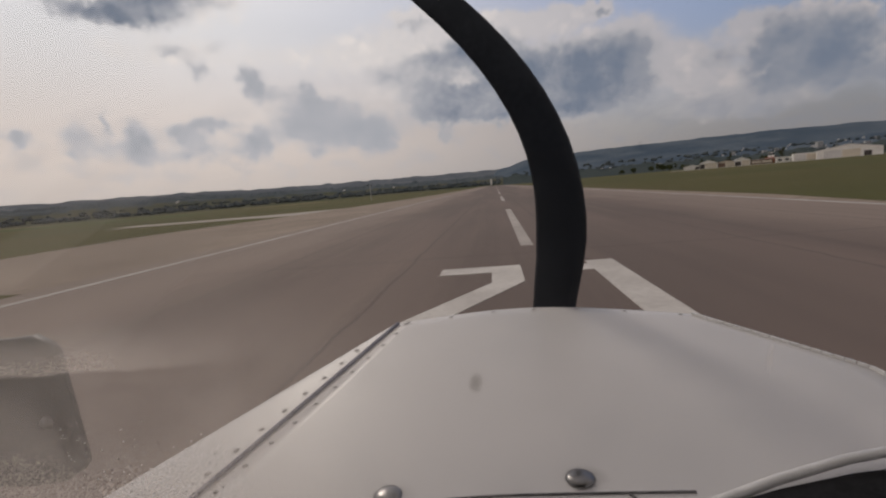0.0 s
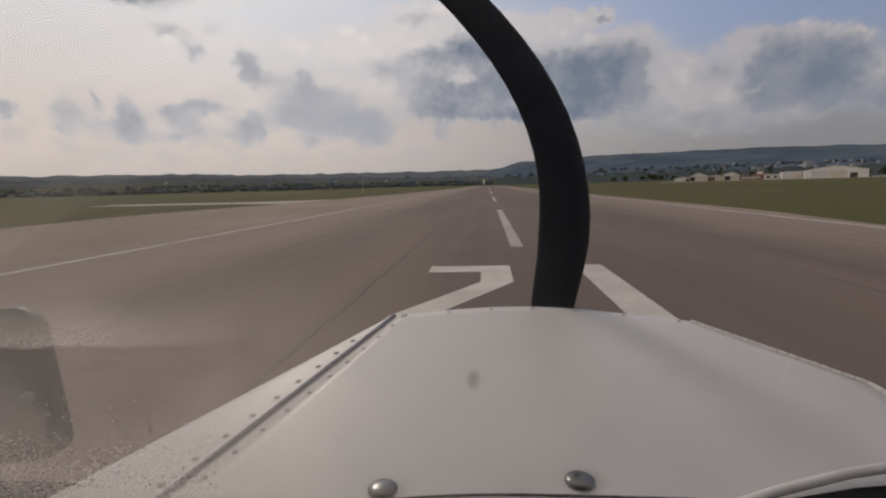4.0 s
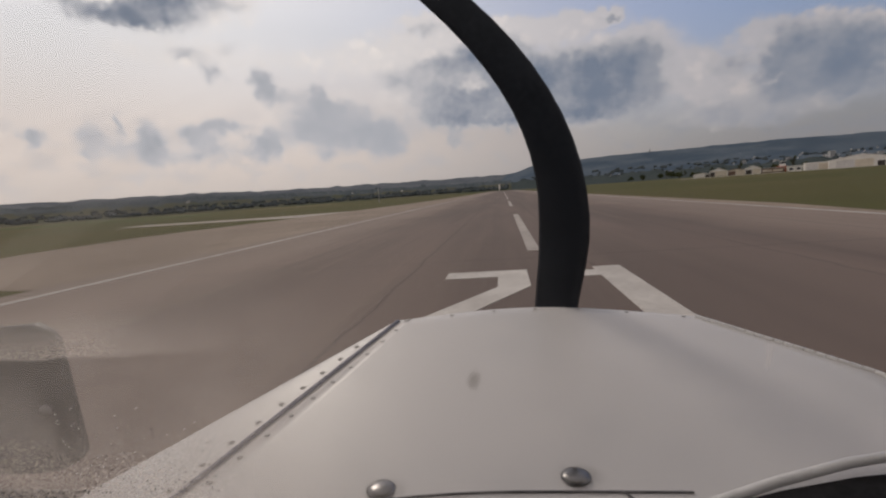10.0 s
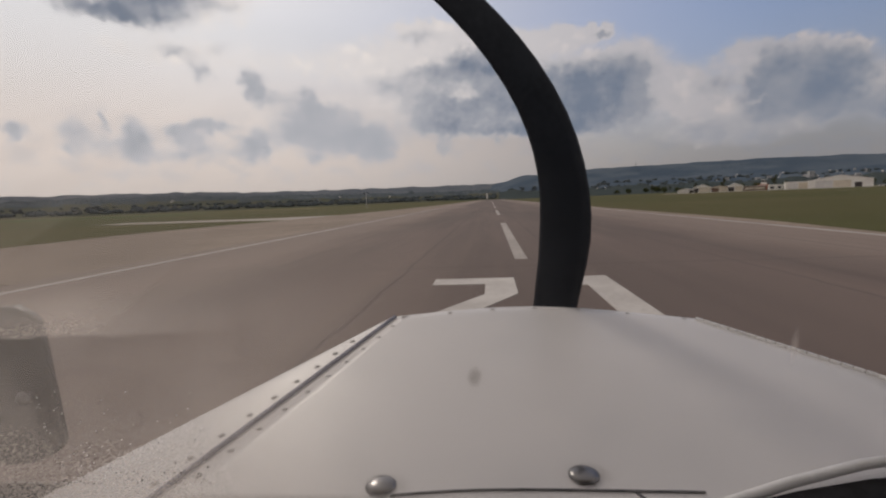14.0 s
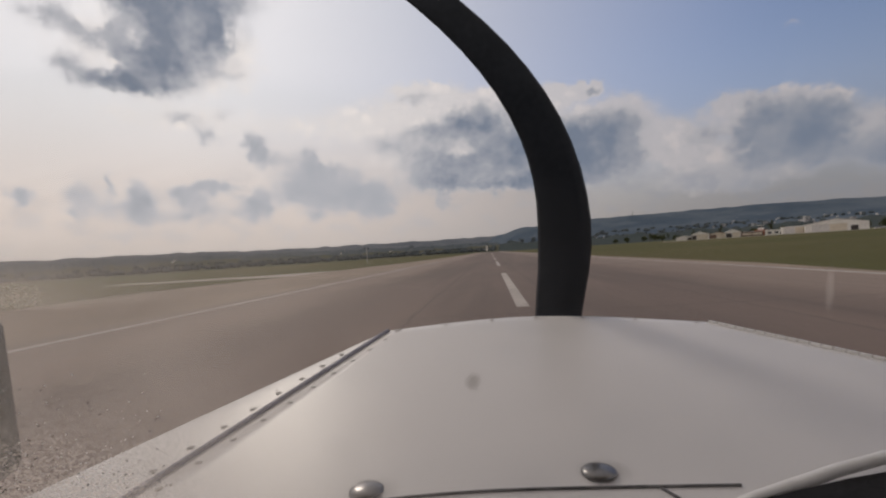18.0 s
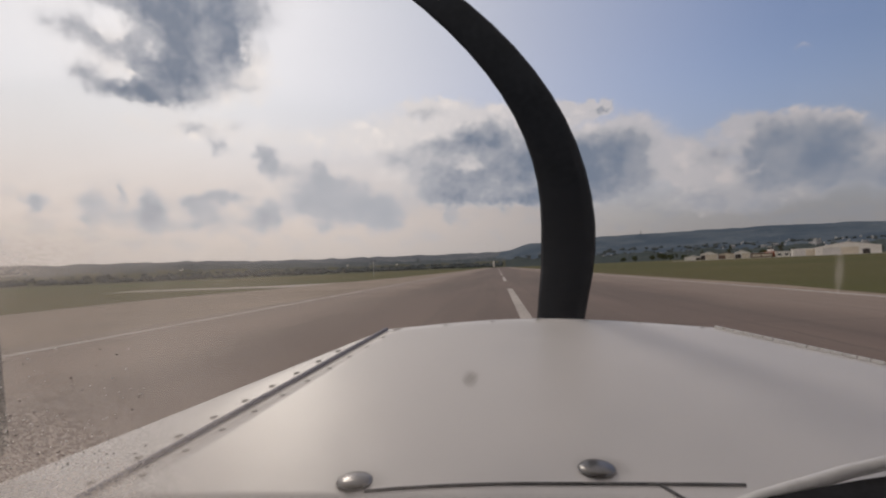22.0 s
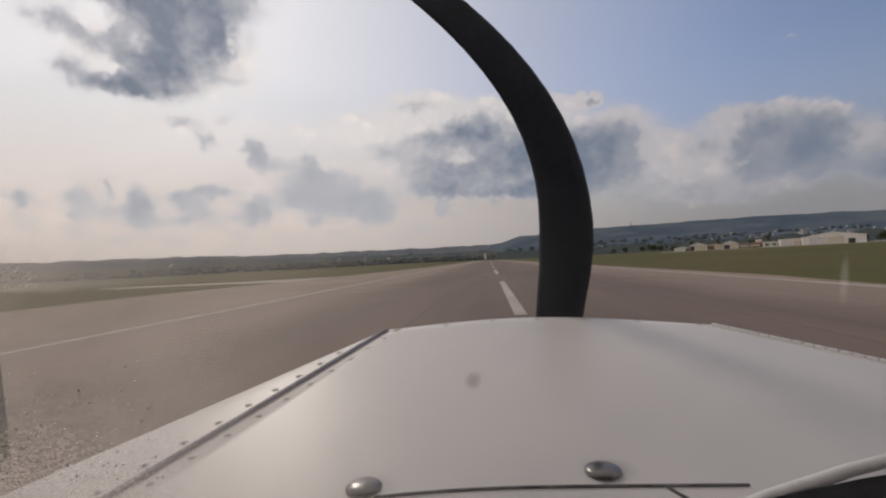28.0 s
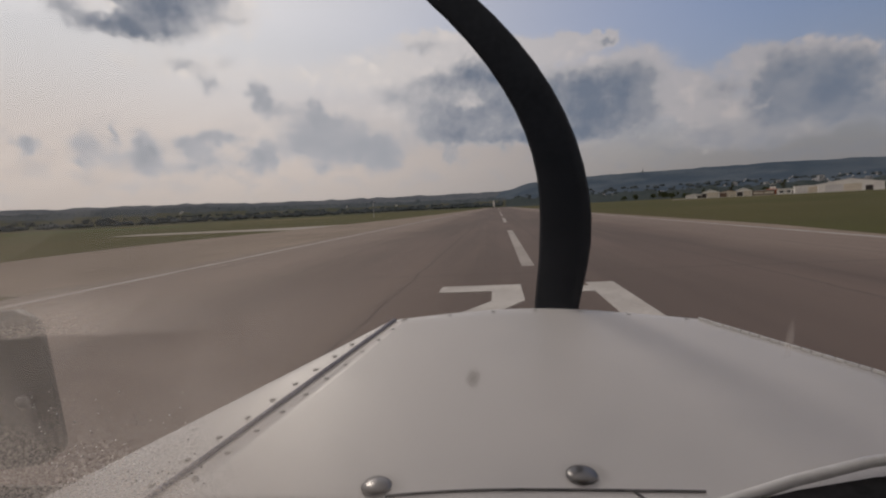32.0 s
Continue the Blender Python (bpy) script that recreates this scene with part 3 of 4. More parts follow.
for name, mat, pts, label in (
    ("ploughed_field", "soil", [(-420, -700), (160, -560), (60, -330), (-60, -300), (-420, -420)], "bare brown ploughed field before the runway"),
    ("crop_field", "crop", [(-420, -410), (-70, -292), (-60, -180), (-420, -230)], "bright green crop field beside ploughed soil"),
    ("crop_field", "crop", [(70, -330), (420, -420), (420, -250), (60, -210)], "green field on the approach"),
    ("stubble_field", "stubble", [(150, -200), (420, -240), (420, -90), (160, -110)], "dry ochre field with scrub"),
    ("crop_field", "crop", [(-700, 240), (-170, 250), (-190, 330), (-700, 360)], "strip of darker green crop beyond the meadow"),
    ("stubble_field", "stubble", [(-900, 420), (-150, 400), (-160, 470), (-900, 520)], "dry brown strip of stubble beyond the meadow"),
):
    tagged(part(name, poly_slab(pts, -0.1, 0.008), M[mat], None), label, "field", kind="structure")


# ---- distance ----
def profile(a, table):
    for (a0, e0), (a1, e1) in zip(table, table[1:]):
        if a0 <= a <= a1:
            f = (a - a0) / (a1 - a0)
            return e0 + (e1 - e0) * (f * f * (3 - 2 * f))
    return table[0][1] if a < table[0][0] else table[-1][1]


HILL = ((-1.5, 0.0), (1.0, 1.75), (4.2, 2.50), (12.4, 2.85), (25.6, 2.85), (45, 2.3), (80, 1.8), (120, 1.5))
WOOD = ((-180, 1.0), (-70, 1.2), (-46, 1.45), (-36, 1.55), (-24, 1.25), (-11, 1.05), (0, 0.95), (6, 0.85), (14, 0.85), (50, 0.85), (180, 0.9))
FAR = ((-180, 1.6), (-60, 1.7), (-46, 1.85), (-36, 1.95), (-24, 1.72), (-11, 1.70), (1, 1.72), (6, 1.5), (180, 1.5))


def bumps(a, r, size, rough):
    v = Vector((r * math.sin(radians(a)), r * math.cos(radians(a)), 3.0)) / size
    return rough * (noise.noise(v) + 0.6 * noise.noise(v * 2.7) + 0.35 * noise.noise(v * 7.1))


def slope(r, r0, r1):
    f = min(max((r - r0) / (r1 - r0), 0.0), 1.0)
    return f ** 1.2


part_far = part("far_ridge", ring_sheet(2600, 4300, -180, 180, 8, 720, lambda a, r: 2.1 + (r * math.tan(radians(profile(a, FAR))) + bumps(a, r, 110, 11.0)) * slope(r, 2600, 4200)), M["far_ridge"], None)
tagged(part_far, "ridge along the horizon, coloured pale blue for haze", "hills", kind="structure")
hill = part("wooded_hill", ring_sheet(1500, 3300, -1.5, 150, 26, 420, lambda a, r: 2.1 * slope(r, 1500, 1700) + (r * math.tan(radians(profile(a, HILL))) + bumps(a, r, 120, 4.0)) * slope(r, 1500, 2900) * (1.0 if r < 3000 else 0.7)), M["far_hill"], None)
tagged(hill, "long wooded hill, coloured blue for haze, with a town at its foot", "hills", kind="structure")
def rise(a, r):
    return 2.1 * slope(r, 900, 1000) + r * math.tan(radians(profile(a, WOOD))) * slope(r, 900, 2200)


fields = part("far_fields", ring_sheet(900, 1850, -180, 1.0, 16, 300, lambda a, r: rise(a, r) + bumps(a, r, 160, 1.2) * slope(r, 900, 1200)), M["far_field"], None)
tagged(fields, "olive and brown fields, tinted for haze, rising towards the woods", "fields", kind="structure")
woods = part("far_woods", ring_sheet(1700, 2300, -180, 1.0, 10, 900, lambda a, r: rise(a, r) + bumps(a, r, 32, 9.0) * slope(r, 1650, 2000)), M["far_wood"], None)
tagged(woods, "band of woods and hedges around the airfield, tinted blue-grey for haze", "woods", kind="stuff")
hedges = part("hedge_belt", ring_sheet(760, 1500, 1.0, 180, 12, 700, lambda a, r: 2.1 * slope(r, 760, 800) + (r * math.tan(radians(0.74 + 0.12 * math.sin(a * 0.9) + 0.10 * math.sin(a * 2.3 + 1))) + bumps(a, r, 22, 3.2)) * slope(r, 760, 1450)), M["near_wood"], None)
tagged(hedges, "dark belt of hedges and woods at the hill foot, tinted for haze", "woods", kind="stuff")


def terrain(x, y):
    """Height of the hill and woods under a place."""
    r, a = math.hypot(x, y), math.degrees(math.atan2(x, y))
    h = 0.0
    if r > 900:
        h = 2.1 + r * math.tan(radians(profile(a, WOOD))) * slope(r, 900, 2200)
    if r > 1500 and a > -1.5:
        h = max(h, 2.1 + r * math.tan(radians(profile(a, HILL))) * slope(r, 1500, 2900))
    return h


def clumps(name, spots, label):
    """Far treetops as many uneven faceted lumps, standing on the land."""
    g5 = (1 + 5 ** 0.5) / 2
    ico = [Vector(v).normalized() for a, b in ((1, g5), (-1, g5), (1, -g5), (-1, -g5)) for v in ((0, a, b), (a, b, 0), (b, 0, a))]
    near = [(i, j, k) for i in range(12) for j in range(i + 1, 12) for k in range(j + 1, 12)
            if max((ico[i] - ico[j]).length, (ico[j] - ico[k]).length, (ico[i] - ico[k]).length) < 1.1]
    q = random.Random(31)
    verts, faces = [], []
    for az, dist, size in spots:
        x, y = dist * math.sin(radians(az)), dist * math.cos(radians(az))
        z = terrain(x, y)
        for _ in range(3):
            c = Vector((x + q.uniform(-1, 1) * size, y + q.uniform(-1, 1) * size, z + size * q.uniform(0.1, 0.6)))
            faces += [tuple(i + len(verts) for i in f) for f in near]
            verts += [c + Vector((v.x * size, v.y * size, v.z * size * 0.75)) * q.uniform(0.6, 1.1) for v in ico]
    me = bpy.data.meshes.new(name)
    me.from_pydata(verts, [], faces)
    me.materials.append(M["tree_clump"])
    return tagged(new(name, me), label, "trees", kind="stuff")


q = random.Random(17)
clumps("hillside_trees", [(q.uniform(2, 52), 1540 + 700 * q.random() ** 1.6, q.uniform(4, 9)) for _ in range(620)], "dark tree clumps, tinted for haze, between the houses at the hill foot")
clumps("hedgerow_trees", [(q.uniform(-64, 0.5), q.choice((985, 1010, 1120, 1290, 1480)) + q.uniform(-12, 12), q.uniform(3, 6.5)) for _ in range(620)], "dark hedgerow trees, tinted for haze, along the far fields")


# ---- trees ----
def make_tree(name, height, spread, seed, label):
    """A tapered trunk with limbs and a crown of many small leaf clumps."""
    r = random.Random(seed)
    t = thing(name, (0, 0, 0), label, "tree", "trees round the airfield")
    bm = tube([(0, 0, -0.2), (0.05 * height * r.uniform(-1, 1), 0, height * 0.4), (0, 0.03 * height, height * 0.8)], [0.04 * height, 0.028 * height, 0.01 * height], 7)
    for k in range(6):
        a, z = k * 1.05 + r.random(), height * r.uniform(0.3, 0.6)
        tube([(0, 0, z), (spread * 0.4 * math.cos(a), spread * 0.4 * math.sin(a), z + height * 0.2)], [0.016 * height, 0.006 * height], 5, bm)
    part("trunk", bm, M["bark"], t)
    bm = bmesh.new()
    lumps = [(r.uniform(-1, 1) * spread * 0.6, r.uniform(-1, 1) * spread * 0.6, height * r.uniform(0.35, 0.85), spread * r.uniform(0.3, 0.5)) for _ in range(12)]
    for _ in range(420):
        cx, cy, cz, cr = r.choice(lumps)
        d = Vector((r.gauss(0, 1), r.gauss(0, 1), r.gauss(0, 1))).normalized() * cr * r.uniform(0.6, 1.05)
        c = Vector((cx, cy, cz)) + d
        s = spread * r.uniform(0.06, 0.14)
        q = Euler((r.uniform(0, 6), r.uniform(0, 6), r.uniform(0, 6))).to_matrix()
        vs = [bm.verts.new(c + q @ Vector((math.cos(k * 1.2566), math.sin(k * 1.2566), r.uniform(-0.3, 0.3))) * s * r.uniform(0.7, 1.2)) for k in range(5)]
        bm.faces.new(vs)
    part("crown", bm, M["leaf"], t)
    return t


oaks = [make_tree("broadleaf_tree", 9.0, 4.0, 1, "dark green broadleaf tree at the airfield edge"),
        make_tree("broadleaf_tree", 7.0, 4.2, 2, "rounded dark green broadleaf tree at the airfield edge"),
        make_tree("poplar_tree", 14.0, 2.6, 3, "tall narrow dark green tree")]
r = random.Random(11)
spots = [(az, dist) for az, dist in ((33.5, 560), (31, 570), (29.5, 580), (28.6, 560), (35, 560), (37, 540), (40, 520), (20, 760))]
spots += [(r.uniform(-60, -8), r.uniform(1000, 1100)) for _ in range(6)] + [(r.uniform(14, 55), r.uniform(680, 860)) for _ in range(40)]
spots += [(r.uniform(120, 160), r.uniform(150, 420)) for _ in range(24)]
for i, (az, dist) in enumerate(spots):
    src = oaks[i % 2 if r.random() < 0.9 else 2]
    k = r.uniform(0.7, 1.25)
    m = pose(dist * math.sin(radians(az)), dist * math.cos(radians(az)), 0, 0, 0, r.uniform(0, 360))
    t = copy_thing(src, m)
    t.scale = (k * r.uniform(0.9, 1.3), k * r.uniform(0.9, 1.3), k)
for t, xy in zip(oaks, ((268, 520), (276, 526), (240, 532))):
    t.location = (*xy, 0)


# ---- town and airfield buildings ----
def gabled(name, at, turn, w, d, h, rise, wall, roof, label, category="building", group="", doors=(), windows=()):
    """A hall with a pitched roof; w along its front, d deep. doors and windows: (from, to, bottom, top, material) along the front."""
    t = thing(name, (0, 0, 0), label, category, group)
    bm = bmesh.new()
    prof = [(-w / 2, 0), (w / 2, 0), (w / 2, h), (0, h + rise), (-w / 2, h)]
    a = [bm.verts.new((x, 0, z)) for x, z in prof]
    b = [bm.verts.new((x, d, z)) for x, z in prof]
    bm.faces.new(a)
    bm.faces.new(b[::-1])
    for i in range(5):
        j = (i + 1) % 5
        bm.faces.new((a[j], a[i], b[i], b[j]))
    part("wall", bm, M[wall], t)
    for s in (-1, 1):
        bm = bmesh.new()
        n = Vector((s * rise, 0, w / 2)).normalized() * 0.25
        o = 0.4
        base = [Vector((0, -o, h + rise)), Vector((s * (w / 2 + o), -o, h - rise * o * 2 / w)), Vector((s * (w / 2 + o), d + o, h - rise * o * 2 / w)), Vector((0, d + o, h + rise))]
        low = [bm.verts.new(v + n * 0.1) for v in base]
        top = [bm.verts.new(v + n) for v in base]
        bm.faces.new(top)
        bm.faces.new(low[::-1])
        for i in range(4):
            j = (i + 1) % 4
            bm.faces.new((low[i], low[j], top[j], top[i]))
        part("roof", bm, M[roof], t)
    for x0, x1, z0, z1, mat in doors:
        part("door", box(x0, x1, -0.12, 0.05, z0, z1), M[mat], t)
    for x0, x1, z0, z1, mat in windows:
        part("window", box(x0, x1, -0.1, 0.05, z0, z1), M[mat], t)
    t.matrix_basis = pose(*at, 0, 0, turn)
    return t


def polar(az, dist):
    return (dist * math.sin(radians(az)), dist * math.cos(radians(az)), 0.0)


def flatroof(name, at, turn, w, d, h, wall, label, category="building", group="", doors=(), windows=()):
    t = thing(name, (0, 0, 0), label, category, group)
    part("wall", box(-w / 2, w / 2, 0, d, 0, h), M[wall], t)
    part("roof", box(-w / 2 - 0.3, w / 2 + 0.3, -0.3, d + 0.3, h, h + 0.35), M["grey_roof"], t)
    for x0, x1, z0, z1, mat in doors:
        part("door", box(x0, x1, -0.12, 0.05, z0, z1), M[mat], t)
    for x0, x1, z0, z1, mat in windows:
        part("window", box(x0, x1, -0.1, 0.05, z0, z1), M[mat], t)
    t.matrix_basis = pose(*at, 0, 0, turn)
    return t


TURN = -22.0
HANG = "buildings along the apron"
gabled("shed", polar(20.90, 480), TURN, 13, 9, 2.6, 1.4, "white_wall", "grey_roof", "low pale gabled shed with a grey roof", "shed", HANG, doors=((2.5, 6, 0, 2.2, "gap_shade"),))
gabled("hangar", polar(22.41, 477), TURN, 13.5, 20, 4.4, 2.4, "white_wall", "grey_roof", "white gabled hangar with a tall pale door", "hangar", HANG, doors=((-2.8, 6, 0, 4.2, "cream_wall"), (-6.4, -3, 0, 3.6, "gap_shade")))
gabled("hangar", polar(23.99, 480), TURN, 16, 16, 3.6, 1.5, "cream_wall", "tile_roof", "low cream hangar with a wide door", "hangar", HANG, doors=((-6.5, -1.0, 0, 3.3, "brown_wall"), (-0.5, 6.5, 0, 3.3, "cream_wall")))
gabled("hangar", polar(25.36, 477), TURN, 11, 18, 4.4, 2.2, "white_wall", "grey_roof", "white hangar with the shade of an open side bay painted dark", "hangar", HANG, doors=((-0.5, 5, 0, 4.0, "cream_wall"), (-5.2, -1.0, 0, 3.4, "gap_shade")))
flatroof("clubhouse", polar(26.73, 485), TURN, 20, 9, 3.6, "brown_wall", "low brown clubhouse with cream bands and a flat pale roof", "building", HANG, doors=((-9.5, -6.5, 0, 2.6, "gap_shade"),), windows=((-5, 1.5, 0.9, 2.6, "cream_wall"), (2.2, 9, 0.9, 2.6, "cream_wall")))
tower = thing("control_tower", (0, 0, 0), "small red and white airfield control tower", "tower", HANG)
part("base", box(-4, 4, 0, 6, 0, 4.6), M["orange"], tower)
part("shaft", box(-2, 2, 1, 5, 4.6, 6.6), M["white_wall"], tower)
part("cabin", box(-1.7, 1.7, 1.3, 4.7, 6.6, 8.2, 0.15), M["pane"], tower)
part("roof", box(-2.1, 2.1, 0.9, 5.1, 8.2, 8.6), M["white_wall"], tower)
part("aerial", tube([(0, 3, 8.6), (0, 3, 11)], 0.06, 6), M["white_wall"], tower)
tower.matrix_basis = pose(*polar(27.76, 488), 0, 0, TURN)
flatroof("annexe", polar(28.86, 480), TURN, 12, 8, 4.0, "white_wall", "white flat-roofed annexe with dark window openings", "building", HANG, windows=((-5, -2.5, 1, 2.6, "pane"), (0, 2.2, 1, 2.6, "pane")), doors=((3.5, 5, 0, 2.4, "gap_shade"),))
flatroof("hangar", polar(30.85, 455), TURN - 4, 22, 18, 5.2, "white_wall", "broad white flat-fronted hangar", "hangar", HANG, doors=((-10, -3.5, 0, 4.6, "grey_roof"), (-3, 3.5, 0, 4.6, "cream_wall"), (4, 10, 0, 4.6, "grey_roof")))
gabled("hangar", polar(33.53, 447), TURN - 6, 36, 24, 5.6, 3.2, "white_wall", "grey_roof", "largest white hangar with a low curved grey roof", "hangar", HANG, doors=((-14, -4.2, 0, 5.2, "grey_roof"), (-3.8, 6, 0, 5.2, "cream_wall"), (8, 12, 0, 3.4, "gap_shade")))

house = gabled("house", (0, 0, 0), 0, 11, 9, 5.0, 3.0, "white_wall", "town_roof", "small pale house with a tiled roof in the town", "house", "houses on the hillside", windows=((-4, -2, 1, 2.6, "pane"), (2, 4, 1, 2.6, "pane")))
block = flatroof("apartment_block", (0, 0, 0), 0, 16, 12, 22, "town_wall", "white apartment block standing out of the town", "building", "blocks in the town", windows=tuple((x, x + 2.2, z, z + 1.5, "pane") for x in (-6.5, -2.5, 1.5, 4.6) for z in (2, 6, 10, 14, 18)))
r = random.Random(5)
town = [(r.gauss(35, 5), r.uniform(1750, 2250)) for _ in range(64)] + [(r.uniform(6, 30), r.uniform(1720, 1900)) for _ in range(20)] + [(r.uniform(-50, -6), r.uniform(1300, 1900)) for _ in range(4)]
for i, (az, dist) in enumerate(town):
    x, y, _ = polar(az, dist)
    h = copy_thing(house, pose(x, y, terrain(x, y) + r.uniform(0.5, 2.0), 0, 0, r.uniform(-60, 60)))
    h.scale = (0.5, 0.5, 0.55)
for az, dist in ((27.3, 1900), (28.2, 1950), (34.8, 1800), (37.4, 1750), (24.6, 2000), (39, 1850)):
    x, y, _ = polar(az, dist)
    k = copy_thing(block, pose(x, y, terrain(x, y) - 1.0, 0, 0, r.uniform(-30, 30)))
    k.scale = (0.8, 0.8, 0.6)
for t, (az, dist) in ((house, (31, 2000)), (block, (31.5, 1900))):
    x, y, _ = polar(az, dist)
    t.matrix_basis = pose(x, y, terrain(x, y) + 1.0)

x, y, _ = polar(16.0, 2850)
radio = thing("radio_mast", (x, y, terrain(x, y)), "slim dark radio mast standing on the hilltop", "mast")
part("mast", tube([(x, y, terrain(x, y) - 8), (x, y, terrain(x, y) + 26)], [2.2, 0.8], 6), M["black"], radio)


def parked_car():
    """A small car, its front along x."""
    t = thing("car", (0, 0, 0), "small pale car parked on the grass beside the hangars", "car", "cars by the hangars")
    part("body", box(-2.0, 2.0, -0.8, 0.8, 0.30, 0.86, 0.14), M["car_paint"], t)
    bm = box(-1.25, 0.95, -0.7, 0.7, 0.86, 1.42)
    for v in bm.verts:
        if v.co.z > 1.2:
            v.co.x, v.co.y = v.co.x * 0.72 - 0.06, v.co.y * 0.86
    part("cabin", bm, M["pane"], t, "dark glazed cabin")
    part("roof", box(-0.95, 0.60, -0.58, 0.58, 1.423, 1.47, 0.02), M["car_paint"], t)
    for x in (-1.25, 1.25):
        for y in (-0.78, 0.78):
            part("wheel", tube([(x, y - 0.09, 0.31), (x, y + 0.09, 0.31)], 0.31, 14), M["tyre"], t)
    return t


first_car = parked_car()
q = random.Random(41)
for k, az in enumerate((36.4, 36.9, 37.3, 38.4, 38.9, 39.6, 40.3, 41.1, 41.6)):
    x, y, _ = polar(az, 430 + 14 * (k % 3))
    copy_thing(first_car, pose(x, y, 0, 0, 0, q.uniform(-40, 40)))
first_car.matrix_basis = pose(*polar(42.3, 436), 0, 0, 15)

# wind direction indicator and marker masts
wind = thing("wind_indicator", (-62, 240, 0), "tall mast with a small dark crossarm", "mast")
part("mast", tube([(-62, 240, 0), (-62, 240, 7.5)], [0.14, 0.08], 8), M["trim"], wind)
part("crossarm", box(-63.2, -60.8, 239.9, 240.1, 7.4, 7.62), M["black"], wind)
part("lamp", box(-63.4, -62.8, 239.7, 240.3, 6.95, 7.4, 0.05), M["black"], wind)
part("lamp", box(-61.2, -60.6, 239.7, 240.3, 7.05, 7.4, 0.05), M["black"], wind)
marker = thing("marker_board", (-4, 620, 0), "white marker boards past the runway end", "sign")
part("board", box(-7.5, -4.5, 900, 900.3, 2.0, 12.0, 0.05), M["white_wall"], marker)
part("post", box(-6.3, -5.7, 900.1, 900.4, 0, 2.0), M["trim"], marker)


# ---- the aeroplane standing on the runway ----
def axl(y):
    return -0.324 - 0.44 * (1.5 - y)


def axr(y):
    d = 1.5 - y
    return 0.607 + 0.944 * min(d, 0.32) + 0.25 * max(d - 0.32, 0.0)


def top_z(x, y):
    """The cowling's top surface, over the ground."""
    u = (x - axl(y)) / (axr(y) - axl(y))
    return EYE - 0.301 - 0.215 * (1.5 - y) - 0.022 * max(u, 0.0) ** 2 + 0.006 * math.sin(math.pi * min(max(u, 0), 1))


def front(u):
    return 1.5 + 0.055 * math.sin(math.pi * u)


plane = thing("light_aeroplane", (0.14, 0.6, 0.02), "white single-engined light aeroplane with a black propeller on the runway", "aeroplane")


def cowl_top(u, v):
    y = 0.74 + v * (front(u) - 0.74)
    x = axl(y) + 0.004 + u * (axr(y) - axl(y) - 0.004)
    return (x, y, top_z(x, y))


cowling = part("cowling_top", grid_mesh(cowl_top, 24, 20, 0.012), M["cowl"], plane, "broad dull white top panel", True)


def side_left(u, v):
    y = 0.70 + v * (1.497 - 0.70)
    w = 0.012 + 0.32 * (1.5 - y)
    flat_w = min(u / 0.62, 1.0)
    drop = max(u - 0.62, 0.0) / 0.38
    roll_off = 0.05 * w * flat_w ** 3
    return (axl(y) - 0.006 - w * flat_w - 0.03 * math.sin(drop * 1.57), y, top_z(axl(y), y) - 0.004 * flat_w - roll_off - 0.55 * drop ** 1.8)


part("cowling_side", grid_mesh(side_left, 22, 16), M["cowl"], plane, "white side panel with two rows of rivets", True)


def side_right(u, v):
    y = 0.70 + v * (1.497 - 0.70)
    return (axr(y) + 0.005 + 0.05 * math.sin(u * 1.57), y, top_z(axr(y), y) - 0.004 - 0.55 * u ** 1.4)


part("cowling_side", grid_mesh(side_right, 12, 12), M["cowl"], plane, "white side panel", True)


def nose(u, v):
    y0 = front(u)
    x = axl(y0) + u * (axr(y0) - axl(y0))
    b = v * 1.57
    return (0.141 + (x - 0.141) * (1 - 0.25 * v), y0 + 0.003 + 0.07 * math.sin(b), top_z(x, y0) - 0.002 - 0.62 * (1 - math.cos(b)))


part("nose_bowl", grid_mesh(nose, 20, 12), M["cowl"], plane, "white nose bowl behind the propeller", True)
hinge = bmesh.new()
for k in range(40):
    y0, y1 = 0.70 + k * 0.0199, 0.70 + (k + 1) * 0.0199
    tube([(axl(y0 + 0.0006), y0 + 0.0006, top_z(axl(y0), y0) + 0.001), (axl(y1 - 0.0006), y1 - 0.0006, top_z(axl(y1), y1) + 0.001)], 0.0068, 7, hinge)
part("hinge", hinge, M["hinge"], plane, "blue-grey piano hinge along the panel edge")
rim = bmesh.new()
for k in range(30):
    y0, y1 = 0.98 + k * 0.0173, 0.98 + (k + 1) * 0.0173
    tube([(axr(y0), y0, top_z(axr(y0), y0)), (axr(y1 - 0.002), y1 - 0.002, top_z(axr(y1), y1))], 0.0065, 6, rim)
part("hinge", rim, M["bead"], plane, "bright hinge along the far panel edge")


def dome(radius, h, rings=4, sides=16):
    bm = bmesh.new()
    rows = []
    for i in range(rings):
        a = i / rings * math.pi / 2
        rows.append([bm.verts.new((radius * math.cos(a) * math.cos(2 * math.pi * k / sides), radius * math.cos(a) * math.sin(2 * math.pi * k / sides), h * math.sin(a))) for k in range(sides)])
    tip = bm.verts.new((0, 0, h))
    for a, b in zip(rows, rows[1:]):
        for k in range(sides):
            bm.faces.new((a[k], a[(k + 1) % sides], b[(k + 1) % sides], b[k]))
    for k in range(sides):
        bm.faces.new((rows[-1][k], rows[-1][(k + 1) % sides], tip))
    return bm


rivet = mesh_of("rivet", dome(0.0080, 0.0018, 2, 12), M["rivet"], True)
